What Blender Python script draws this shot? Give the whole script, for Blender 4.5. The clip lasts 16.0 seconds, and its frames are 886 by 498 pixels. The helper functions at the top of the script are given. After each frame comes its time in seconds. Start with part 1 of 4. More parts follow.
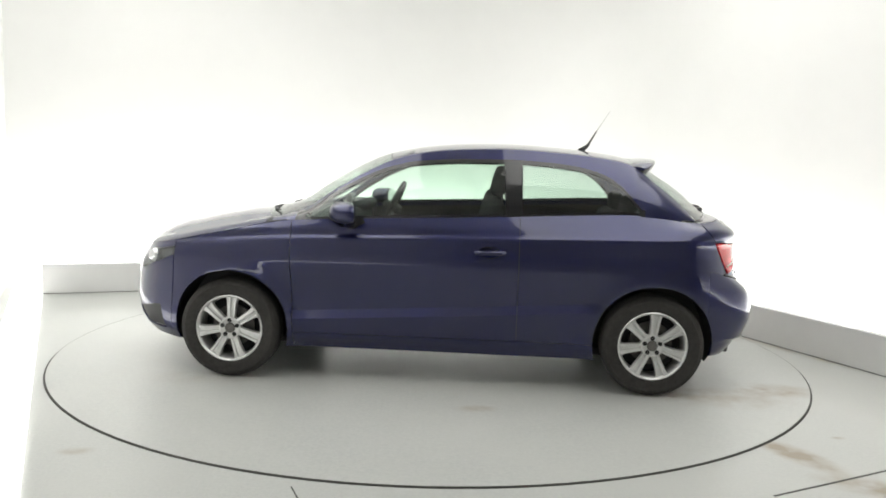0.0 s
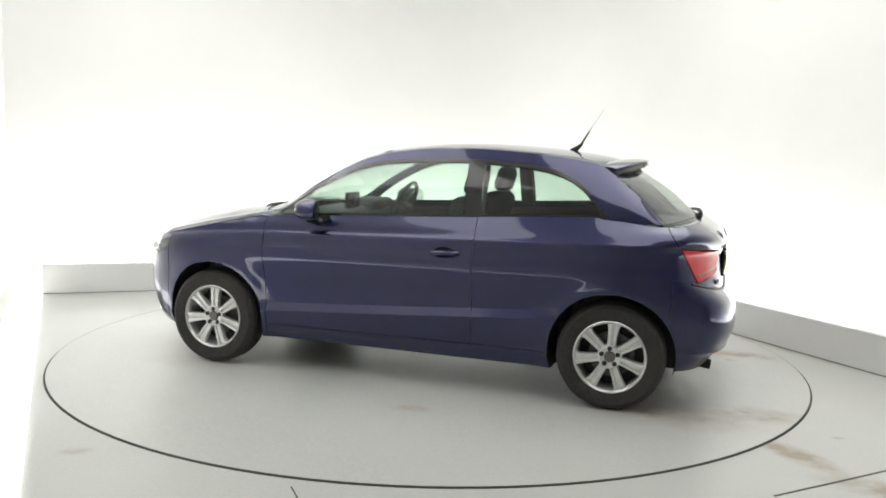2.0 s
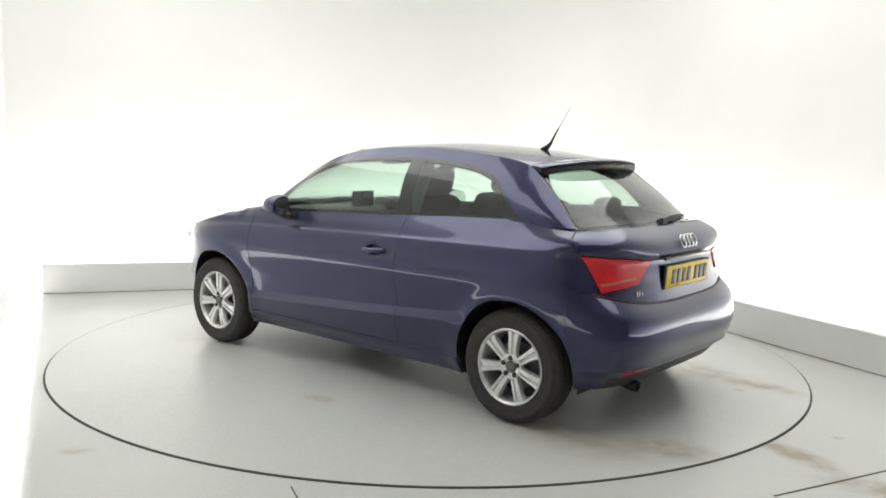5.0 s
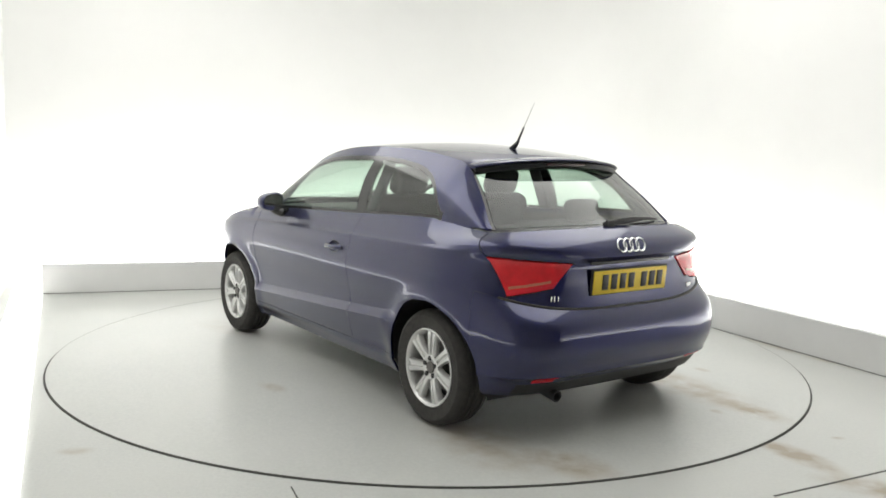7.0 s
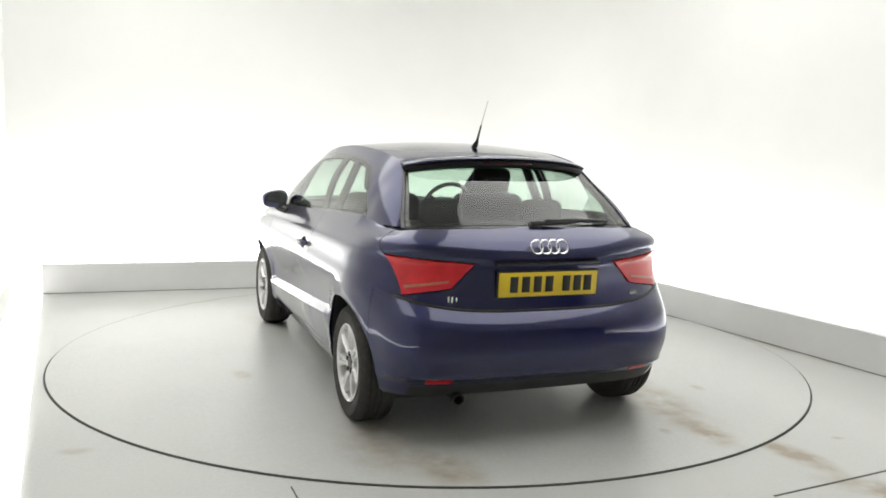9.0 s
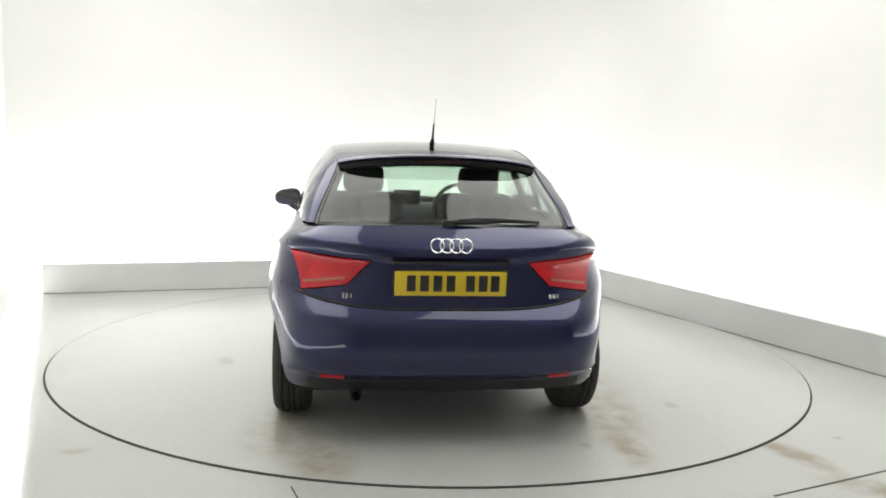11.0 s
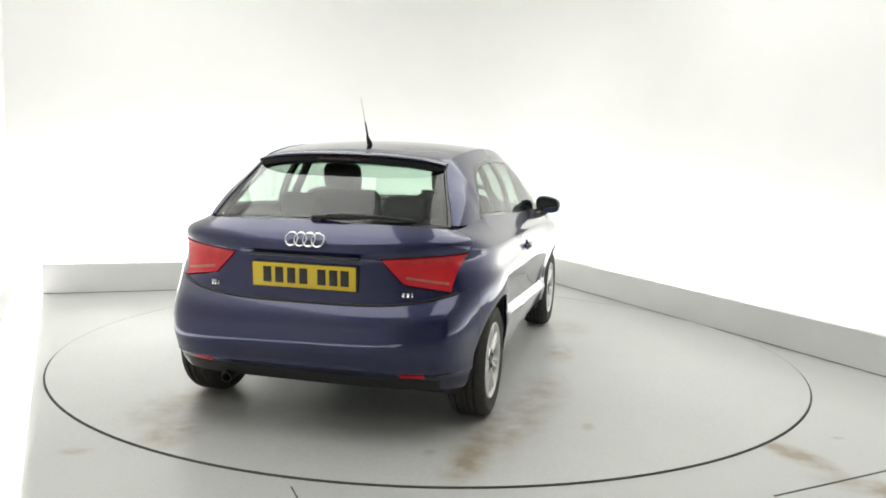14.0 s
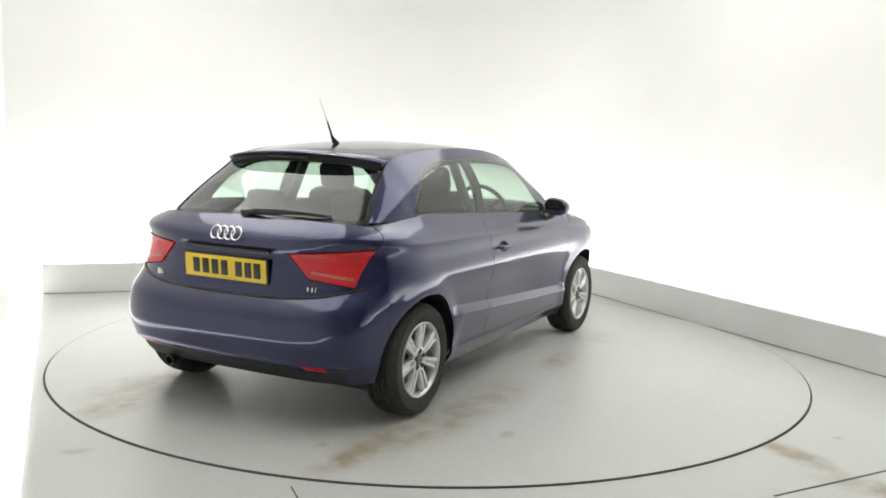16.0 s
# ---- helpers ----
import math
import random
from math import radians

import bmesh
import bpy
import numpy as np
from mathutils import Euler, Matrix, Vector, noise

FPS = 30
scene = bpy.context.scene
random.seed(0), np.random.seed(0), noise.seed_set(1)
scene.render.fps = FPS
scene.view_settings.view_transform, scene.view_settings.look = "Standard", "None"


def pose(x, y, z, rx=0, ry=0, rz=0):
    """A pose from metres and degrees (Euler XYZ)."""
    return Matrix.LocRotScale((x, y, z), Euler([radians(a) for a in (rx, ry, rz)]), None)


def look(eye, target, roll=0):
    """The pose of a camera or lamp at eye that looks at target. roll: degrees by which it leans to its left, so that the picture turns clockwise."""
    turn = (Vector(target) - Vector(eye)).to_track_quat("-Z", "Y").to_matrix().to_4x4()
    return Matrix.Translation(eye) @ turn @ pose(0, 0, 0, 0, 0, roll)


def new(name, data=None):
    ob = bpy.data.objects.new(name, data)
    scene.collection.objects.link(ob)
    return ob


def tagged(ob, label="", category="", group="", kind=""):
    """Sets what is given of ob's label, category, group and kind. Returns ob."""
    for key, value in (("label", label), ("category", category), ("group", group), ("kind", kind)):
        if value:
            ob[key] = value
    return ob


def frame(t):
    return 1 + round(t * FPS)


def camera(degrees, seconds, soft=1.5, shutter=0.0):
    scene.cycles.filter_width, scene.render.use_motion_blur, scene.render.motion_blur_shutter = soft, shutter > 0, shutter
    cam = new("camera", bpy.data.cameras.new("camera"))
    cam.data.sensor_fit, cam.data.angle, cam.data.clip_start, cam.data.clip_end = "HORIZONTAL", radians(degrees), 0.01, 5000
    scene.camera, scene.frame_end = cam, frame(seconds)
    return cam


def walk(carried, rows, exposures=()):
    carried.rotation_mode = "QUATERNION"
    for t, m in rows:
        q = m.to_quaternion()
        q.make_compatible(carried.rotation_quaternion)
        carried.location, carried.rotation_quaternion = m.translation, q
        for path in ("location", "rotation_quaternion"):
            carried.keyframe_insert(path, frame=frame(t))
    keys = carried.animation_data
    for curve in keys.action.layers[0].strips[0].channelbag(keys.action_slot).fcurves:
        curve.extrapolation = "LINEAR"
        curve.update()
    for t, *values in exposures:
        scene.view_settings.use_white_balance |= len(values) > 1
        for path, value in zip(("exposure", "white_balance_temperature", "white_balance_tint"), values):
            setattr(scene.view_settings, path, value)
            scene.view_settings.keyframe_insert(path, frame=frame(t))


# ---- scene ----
# The camera stands still on a tripod.
EYE, AIM, ROLL = (0.0, -5.84, 1.4167), (0.0671, 0.147, 0.6801), 1.6845
cam = camera(54.859, 16.0, soft=1.75)
walk(cam, [(0, look(EYE, AIM, ROLL)), (16, look(EYE, AIM, ROLL))], exposures=[(0, 0.0), (16, 0.0)])

# Turntable: heading of the car and its place on the disc
HEAD0, RATE, SLOW = 175.74, -7.2045, 0.0035
OFF = (-0.1105, 0.1449)
TABLE_R, TABLE_Z = 2.4525, 0.006


def heading(t):
    return HEAD0 + RATE * t + SLOW * t * t


def on_table(t):
    a = radians(heading(t))
    c, s = math.cos(a), math.sin(a)
    return pose(c * OFF[0] - s * OFF[1], s * OFF[0] + c * OFF[1], TABLE_Z, 0, 0, heading(t))


# ---- world and lamps ----
world = bpy.data.worlds.new("world")
scene.world = world
world.use_nodes = True
bg = world.node_tree.nodes["Background"]
bg.inputs[0].default_value = (0.8, 0.86, 1.0, 1)
bg.inputs[1].default_value = 0.05

CEIL = 3.7
LAMP_TINT = (0.99, 0.985, 0.955)
TROUGH, CEILING = 18, 164


def area_lamp(name, m, sx, sy, power, color=(1, 1, 1)):
    d = bpy.data.lights.new(name, "AREA")
    d.shape, d.size, d.size_y, d.energy, d.color = "RECTANGLE", sx, sy, power, color
    ob = new(name, d)
    ob.matrix_world = m
    return ob


# ---- materials ----
def mat_new(name):
    m = bpy.data.materials.new(name)
    m.use_nodes = True
    return m, m.node_tree, m.node_tree.nodes["Principled BSDF"]


def mix_rgb(nt, fac, a, b):
    n = nt.nodes.new("ShaderNodeMix")
    n.data_type = "RGBA"
    for key, val in ((0, fac), (6, a), (7, b)):
        if isinstance(val, bpy.types.NodeSocket):
            nt.links.new(val, n.inputs[key])
        elif key == 0:
            n.inputs[0].default_value = val
        else:
            n.inputs[key].default_value = (*val, 1)
    return n.outputs[2]


def noise_fac(nt, scale, lo, hi, detail=5, rough=0.6, stretch=None):
    tc = nt.nodes.new("ShaderNodeTexCoord")
    n = nt.nodes.new("ShaderNodeTexNoise")
    n.inputs["Scale"].default_value, n.inputs["Detail"].default_value = scale, detail
    n.inputs["Roughness"].default_value = rough
    if stretch:
        mp = nt.nodes.new("ShaderNodeMapping")
        mp.inputs["Scale"].default_value = stretch
        nt.links.new(tc.outputs["Object"], mp.inputs[0])
        nt.links.new(mp.outputs[0], n.inputs["Vector"])
    else:
        nt.links.new(tc.outputs["Object"], n.inputs["Vector"])
    r = nt.nodes.new("ShaderNodeMapRange")
    r.inputs[1].default_value, r.inputs[2].default_value = lo, hi
    nt.links.new(n.outputs[0], r.inputs[0])
    return r.outputs[0]


def add_bump(nt, p, fac, strength, dist=0.01):
    b = nt.nodes.new("ShaderNodeBump")
    b.inputs["Strength"].default_value, b.inputs["Distance"].default_value = strength, dist
    nt.links.new(fac, b.inputs["Height"])
    nt.links.new(b.outputs[0], p.inputs["Normal"])


def plain(name, color, rough=0.5, metal=0.0, coat=0.0, var=0.12, scale=30, bump=0.0):
    m, nt, p = mat_new(name)
    f = noise_fac(nt, scale, 0.3, 0.7)
    dark = tuple(c * (1 - var) for c in color)
    nt.links.new(mix_rgb(nt, f, dark, color), p.inputs["Base Color"])
    p.inputs["Roughness"].default_value, p.inputs["Metallic"].default_value = rough, metal
    p.inputs["Coat Weight"].default_value = coat
    p.inputs["Coat Roughness"].default_value = 0.03
    if bump:
        add_bump(nt, p, noise_fac(nt, scale * 4, 0.2, 0.8), bump)
    return m


def glass_mat(name, tint):
    m = bpy.data.materials.new(name)
    m.use_nodes = True
    nt = m.node_tree
    nt.nodes.clear()
    out = nt.nodes.new("ShaderNodeOutputMaterial")
    tr, gl = nt.nodes.new("ShaderNodeBsdfTransparent"), nt.nodes.new("ShaderNodeBsdfGlossy")
    lw, mx = nt.nodes.new("ShaderNodeLayerWeight"), nt.nodes.new("ShaderNodeMixShader")
    pw, ad = nt.nodes.new("ShaderNodeMath"), nt.nodes.new("ShaderNodeMath")
    pw.operation, ad.operation = "POWER", "MULTIPLY_ADD"
    pw.inputs[1].default_value, ad.inputs[1].default_value, ad.inputs[2].default_value = 3.2, 0.85, 0.075
    tr.inputs[0].default_value = (*tint, 1)
    gl.inputs["Roughness"].default_value = 0.01
    nt.links.new(lw.outputs["Facing"], pw.inputs[0])
    nt.links.new(pw.outputs[0], ad.inputs[0])
    nt.links.new(ad.outputs[0], mx.inputs[0])
    nt.links.new(tr.outputs[0], mx.inputs[1])
    nt.links.new(gl.outputs[0], mx.inputs[2])
    nt.links.new(mx.outputs[0], out.inputs[0])
    return m


def paint_mat():
    m, nt, p = mat_new("blue_metallic_paint")
    f = noise_fac(nt, 900, 0.35, 0.65, 2)
    nt.links.new(mix_rgb(nt, f, (0.0016, 0.0030, 0.036), (0.0048, 0.0080, 0.084)), p.inputs["Base Color"])
    p.inputs["Metallic"].default_value, p.inputs["Roughness"].default_value = 0.8, 0.33
    p.inputs["Coat IOR"].default_value = 1.62
    p.inputs["Coat Weight"].default_value, p.inputs["Coat Roughness"].default_value = 1.0, 0.055
    return m


def emit_mat(name, color, strength):
    m, nt, p = mat_new(name)
    p.inputs["Base Color"].default_value = (0.8, 0.8, 0.8, 1)
    p.inputs["Emission Color"].default_value = (*color, 1)
    p.inputs["Emission Strength"].default_value = strength
    return m


def floor_mat(name, seed, stain):
    """Painted grey floor: scuffs, fine grain and brown water stains."""
    m, nt, p = mat_new(name)
    f1 = noise_fac(nt, 1.1, 0.3, 0.75, 6)
    base = mix_rgb(nt, f1, (0.455, 0.47, 0.455), (0.525, 0.53, 0.505))
    f2 = noise_fac(nt, 60, 0.35, 0.7, 3)
    base = mix_rgb(nt, f2, base, (0.53, 0.54, 0.515))
    tc = nt.nodes.new("ShaderNodeTexCoord")
    for (sx, sy, sr, ln, wd, power) in stain:
        mp = nt.nodes.new("ShaderNodeMapping")
        mp.vector_type = "TEXTURE"
        mp.inputs["Location"].default_value = (sx, sy, 0)
        mp.inputs["Rotation"].default_value = (0, 0, radians(sr))
        mp.inputs["Scale"].default_value = (ln, wd, 1)
        nt.links.new(tc.outputs["Object"], mp.inputs[0])
        n = nt.nodes.new("ShaderNodeTexNoise")
        n.inputs["Scale"].default_value, n.inputs["Detail"].default_value = 7.0 + 0.5 * seed, 7
        nt.links.new(tc.outputs["Object"], n.inputs["Vector"])
        ln_node = nt.nodes.new("ShaderNodeVectorMath")
        ln_node.operation = "LENGTH"
        nt.links.new(mp.outputs[0], ln_node.inputs[0])
        fall = nt.nodes.new("ShaderNodeMapRange")
        fall.interpolation_type = "SMOOTHSTEP"
        fall.inputs[1].default_value, fall.inputs[2].default_value = 0.15, 1.0
        fall.inputs[3].default_value, fall.inputs[4].default_value = 1.0, 0.0
        nt.links.new(ln_node.outputs["Value"], fall.inputs[0])
        r = nt.nodes.new("ShaderNodeMapRange")
        r.inputs[1].default_value, r.inputs[2].default_value = 0.28, 0.70
        nt.links.new(n.outputs[0], r.inputs[0])
        mul = nt.nodes.new("ShaderNodeMath")
        mul.operation = "MULTIPLY"
        nt.links.new(fall.outputs[0], mul.inputs[0])
        nt.links.new(r.outputs[0], mul.inputs[1])
        mul2 = nt.nodes.new("ShaderNodeMath")
        mul2.operation = "MULTIPLY"
        mul2.inputs[1].default_value = power
        nt.links.new(mul.outputs[0], mul2.inputs[0])
        base = mix_rgb(nt, mul2.outputs[0], base, (0.31, 0.255, 0.185))
    nt.links.new(base, p.inputs["Base Color"])
    p.inputs["Roughness"].default_value = 0.34
    p.inputs["Specular IOR Level"].default_value = 0.4
    add_bump(nt, p, noise_fac(nt, 45, 0.3, 0.7), 0.05)
    return m


PAINT = paint_mat()
BLACK = plain("black_plastic", (0.014, 0.014, 0.015), 0.5, scale=25)
GLOSS_BLACK = plain("gloss_black", (0.010, 0.010, 0.012), 0.15, coat=0.5)
RUBBER = plain("tyre_rubber", (0.040, 0.037, 0.034), 0.8, var=0.4, scale=40, bump=0.2)
ALLOY = plain("alloy_silver", (0.70, 0.70, 0.69), 0.28, metal=0.5, coat=0.4)
CHROME = plain("chrome", (0.80, 0.81, 0.82), 0.12, metal=1.0)
ROD = plain("aerial_steel", (0.42, 0.42, 0.41), 0.4, metal=0.5)
DARK_METAL = plain("brake_metal", (0.20, 0.19, 0.18), 0.5, metal=0.8, var=0.4)
TINT = glass_mat("tinted_glass", (0.70, 0.82, 0.74))
REAR_TINT = glass_mat("rear_tinted_glass", (0.66, 0.77, 0.70))
CLEAR = glass_mat("clear_lens", (0.9, 0.92, 0.93))
RED = plain("red_lens", (0.78, 0.012, 0.022), 0.22, coat=0.35, var=0.35, scale=9)
DARK_RED = plain("dark_red_lens", (0.62, 0.012, 0.026), 0.22, coat=0.3)
SMOKED = plain("smoked_red_lens", (0.05, 0.004, 0.006), 0.2, coat=0.3)
PALE_RED = plain("pale_lens", (0.55, 0.16, 0.10), 0.15, coat=1.0, var=0.3, scale=80)
YELLOW = plain("plate_yellow", (0.80, 0.58, 0.035), 0.35, var=0.05)
INK = plain("plate_ink", (0.02, 0.018, 0.015), 0.4)
CLOTH = plain("seat_cloth", (0.022, 0.023, 0.025), 0.9, var=0.15, scale=40)
TRIM = plain("cabin_trim", (0.07, 0.072, 0.075), 0.7, var=0.2, bump=0.1)
PALE_TRIM = plain("headliner", (0.42, 0.43, 0.42), 0.9)
WHITE_WALL = plain("white_wall", (0.80, 0.80, 0.785), 0.7, var=0.035, scale=1.3, bump=0.01)
GREY_WALL = plain("grey_wall", (0.50, 0.50, 0.495), 0.8, var=0.15, scale=1.5, bump=0.01)
WHITE_PLINTH = plain("white_plinth", (0.70, 0.70, 0.69), 0.55, var=0.06, scale=3)
SILVER = plain("lamp_silver", (0.20, 0.205, 0.215), 0.25, metal=0.7, var=0.4, scale=18)
GROOVE = plain("dark_gap", (0.11, 0.11, 0.10), 0.8)
FAINT = plain("faint_gap", (0.11, 0.11, 0.105), 0.8)

# ---- mesh tools ----


def link_bm(name, bm, mat, parent=None, label="", smooth=True, sharp=35):
    me = bpy.data.meshes.new(name)
    bm.normal_update()
    if smooth:
        for fc in bm.faces:
            fc.smooth = True
        lim = radians(sharp)
        for e in bm.edges:
            if len(e.link_faces) == 2 and e.calc_face_angle(0) > lim:
                e.smooth = False
    bm.to_mesh(me)
    bm.free()
    me.materials.append(mat)
    ob = new(name, me)
    if parent:
        ob.parent = parent
    if label:
        ob["label"] = label
    return ob


def part(name, bm, mat, parent, label="", smooth=True, sharp=35):
    return link_bm(name, bm, mat, parent, label, smooth, sharp)


def add_box(bm, c, s, m=None, bevel=0.0):
    g = bmesh.ops.create_cube(bm, size=1.0)
    vs = g["verts"]
    for v in vs:
        v.co = Vector((v.co.x * s[0], v.co.y * s[1], v.co.z * s[2]))
    if bevel:
        es = list({e for v in vs for e in v.link_edges})
        r = bmesh.ops.bevel(bm, geom=es, offset=bevel, segments=2, affect="EDGES", profile=0.5)
        vs = list({v for f in r["faces"] for v in f.verts} | {v for v in vs if v.is_valid})
    for v in vs:
        v.co = (m @ v.co if m else v.co) + Vector(c)
    return vs


def box_bm(c, s, m=None, bevel=0.0):
    bm = bmesh.new()
    add_box(bm, c, s, m, bevel)
    return bm


def lathe_bm(profile, n=48, axis="Y"):
    """Turns (radius, offset) pairs about an axis."""
    bm = bmesh.new()
    rings = []
    for r, o in profile:
        ring = []
        for k in range(n):
            a = 2 * math.pi * k / n
            p = (r * math.cos(a), o, r * math.sin(a)) if axis == "Y" else (r * math.cos(a), r * math.sin(a), o)
            ring.append(bm.verts.new(p))
        rings.append(ring)
    for a, b in zip(rings, rings[1:]):
        for k in range(n):
            bm.faces.new((a[k], a[(k + 1) % n], b[(k + 1) % n], b[k]))
    bmesh.ops.recalc_face_normals(bm, faces=bm.faces)
    return bm


def tube_bm(points, radii, n=8):
    """A round bar along points."""
    bm = bmesh.new()
    pts = [Vector(p) for p in points]
    rings = []
    for i, p in enumerate(pts):
        d = (pts[min(i + 1, len(pts) - 1)] - pts[max(i - 1, 0)]).normalized()
        up = Vector((0, 0, 1)) if abs(d.z) < 0.9 else Vector((1, 0, 0))
        a = d.cross(up).normalized()
        b = d.cross(a)
        r = radii[i] if isinstance(radii, (list, tuple)) else radii
        rings.append([bm.verts.new(p + (a * math.cos(2 * math.pi * k / n) + b * math.sin(2 * math.pi * k / n)) * r) for k in range(n)])
    for ra, rb in zip(rings, rings[1:]):
        for k in range(n):
            bm.faces.new((ra[k], ra[(k + 1) % n], rb[(k + 1) % n], rb[k]))
    bm.faces.new(rings[0]), bm.faces.new(rings[-1])
    bmesh.ops.recalc_face_normals(bm, faces=bm.faces)
    return bm


def curve(pairs):
    """A smooth curve through (x, y) pairs, monotone between them."""
    xs, ys = [p[0] for p in pairs], [p[1] for p in pairs]
    if xs[0] > xs[-1]:
        xs, ys = xs[::-1], ys[::-1]
    n = len(xs)
    d = [(ys[i + 1] - ys[i]) / (xs[i + 1] - xs[i]) for i in range(n - 1)]
    m = [d[0]] + [0.0 if d[i - 1] * d[i] <= 0 else 2 * d[i - 1] * d[i] / (d[i - 1] + d[i]) for i in range(1, n - 1)] + [d[-1]]

    def at(x):
        if x <= xs[0]:
            return ys[0]
        if x >= xs[-1]:
            return ys[-1]
        i = max(k for k in range(n - 1) if xs[k] <= x)
        h = xs[i + 1] - xs[i]
        t = (x - xs[i]) / h
        return ((1 + 2 * t) * (1 - t) ** 2 * ys[i] + t * (1 - t) ** 2 * h * m[i]
                + t * t * (3 - 2 * t) * ys[i + 1] + t * t * (t - 1) * h * m[i + 1])
    return at


def split(polys, f):
    """Cuts polygons along f = 0: the pieces with f > 0, and the rest."""
    pos, neg = [], []
    for poly in polys:
        vals = [f(p) for p in poly]
        if min(vals) >= 0:
            pos.append(poly)
            continue
        if max(vals) <= 0:
            neg.append(poly)
            continue
        a, b = [], []
        for i, p in enumerate(poly):
            q, vp, vq = poly[(i + 1) % len(poly)], vals[i], vals[(i + 1) % len(poly)]
            if vp >= 0:
                a.append(p)
            if vp <= 0:
                b.append(p)
            if vp * vq < 0:
                c = p.lerp(q, vp / (vp - vq))
                a.append(c), b.append(c)
        if len(a) > 2:
            pos.append(a)
        if len(b) > 2:
            neg.append(b)
    return pos, neg


def within(polys, tests):
    """The part of the polygons in which all tests are > 0, and the rest."""
    rest = []
    for f in tests:
        polys, out = split(polys, f)
        rest += out
    return polys, rest


def flip(polys):
    return [[Vector((p.x, -p.y, p.z)) for p in reversed(poly)] for poly in polys]


def shell_bm(polys, gap=0.0022, depth=0.014, out=0.0, main=False):
    """Polygons welded into a panel, its rim turned in."""
    bm = bmesh.new()
    for poly in polys:
        bm.faces.new([bm.verts.new(p) for p in poly])
    bmesh.ops.remove_doubles(bm, verts=bm.verts, dist=0.0006)
    bad = [f for f in bm.faces if f.calc_area() < 1e-9]
    if bad:
        bmesh.ops.delete(bm, geom=bad, context="FACES")
    if main:
        todo, sets = set(bm.faces), []
        while todo:
            stack, seen = [todo.pop()], set()
            while stack:
                f = stack.pop()
                seen.add(f)
                for e in f.edges:
                    for h in e.link_faces:
                        if h in todo:
                            todo.discard(h)
                            stack.append(h)
            sets.append(seen)
        big = max(sets, key=len)
        bmesh.ops.delete(bm, geom=[f for f in bm.faces if f not in big], context="FACES")
        bmesh.ops.delete(bm, geom=[v for v in bm.verts if not v.link_faces], context="VERTS")
    bm.normal_update()
    if out:
        for v, n in [(v, v.normal.copy()) for v in bm.verts]:
            v.co += n * out
    rim = [e for e in bm.edges if len(e.link_faces) == 1]
    if depth:
        moves = {}
        for v in {v for e in rim for v in e.verts}:
            c = sum((f.calc_center_median() for f in v.link_faces), Vector()) / len(v.link_faces) - v.co
            c -= v.normal * c.dot(v.normal)
            moves[v] = (c.normalized() * gap if c.length > 1e-6 else Vector(), v.normal.copy())
        for v, (c, n) in moves.items():
            if abs(v.co.y) > 1e-4:
                v.co += c
        rim = [e for e in rim if not all(abs(v.co.y) < 1e-4 for v in e.verts)]
        low = {v: bm.verts.new(v.co - moves[v][1] * depth) for v in {v for e in rim for v in e.verts}}
        for e in rim:
            f = e.link_faces[0]
            a, b = e.verts
            for lp in f.loops:
                if lp.edge == e:
                    a, b = lp.vert, lp.link_loop_next.vert
            e.smooth = False
            bm.faces.new((b, a, low[a], low[b]))
    return bm


def grid_polys(rows):
    out = []
    for a, b in zip(rows, rows[1:]):
        for k in range(len(a) - 1):
            q = [a[k], a[k + 1], b[k + 1], b[k]]
            r = [p for i, p in enumerate(q) if (p - q[i - 1]).length > 1e-6]
            if len(r) > 2:
                out.append(r)
    return out


# ---- the car's shape (x to the nose, y to its left, z up) ----
TOP_SIDE = curve([(1.90, 0.735), (1.75, 0.765), (1.58, 0.80), (1.25, 0.875), (0.9, 0.943), (0.64, 0.960), (-0.41, 1.006), (-1.15, 1.036), (-1.30, 1.034), (-1.47, 1.024), (-1.75, 1.03)])
FRONT_X = curve([(0.17, 1.88), (0.24, 1.955), (0.33, 2.005), (0.45, 2.022), (0.55, 2.008), (0.64, 1.975), (0.72, 1.925), (0.78, 1.88)])
REAR_X = curve([(0.17, 1.68), (0.24, 1.735), (0.29, 1.776), (0.328, 1.808), (0.345, 1.850), (0.362, 1.814), (0.45, 1.818), (0.52, 1.815), (0.60, 1.805), (0.66, 1.793), (0.70, 1.788), (0.80, 1.782), (0.862, 1.778), (0.878, 1.792), (0.92, 1.777), (0.955, 1.746), (0.99, 1.696), (1.022, 1.640)])
WIDTH = curve([(1.95, 0.82), (1.6, 0.842), (1.25, 0.855), (0.8, 0.852), (0.2, 0.858), (-0.5, 0.868), (-1.2, 0.870), (-1.6, 0.862), (-1.9, 0.85)])
SHOULDER = curve([(1.7, 0.80), (0.9, 0.852), (0.4, 0.868), (-0.5, 0.892), (-1.5, 0.912)])
LOW_CREASE = curve([(0.9, 0.365), (0.0, 0.420), (-0.85, 0.478)])
BELT_Y = curve([(1.3, 0.74), (1.0, 0.755), (0.64, 0.774), (0.2, 0.774), (-0.41, 0.754), (-1.15, 0.726), (-1.30, 0.712), (-1.47, 0.694), (-1.7, 0.685)])
ARCHES = ((1.2345, 0.302, 0.343), (-1.2345, 0.302, 0.343))


def soft_step(k):
    k = max(0.0, min(1.0, k))
    return k * k * (3 - 2 * k)


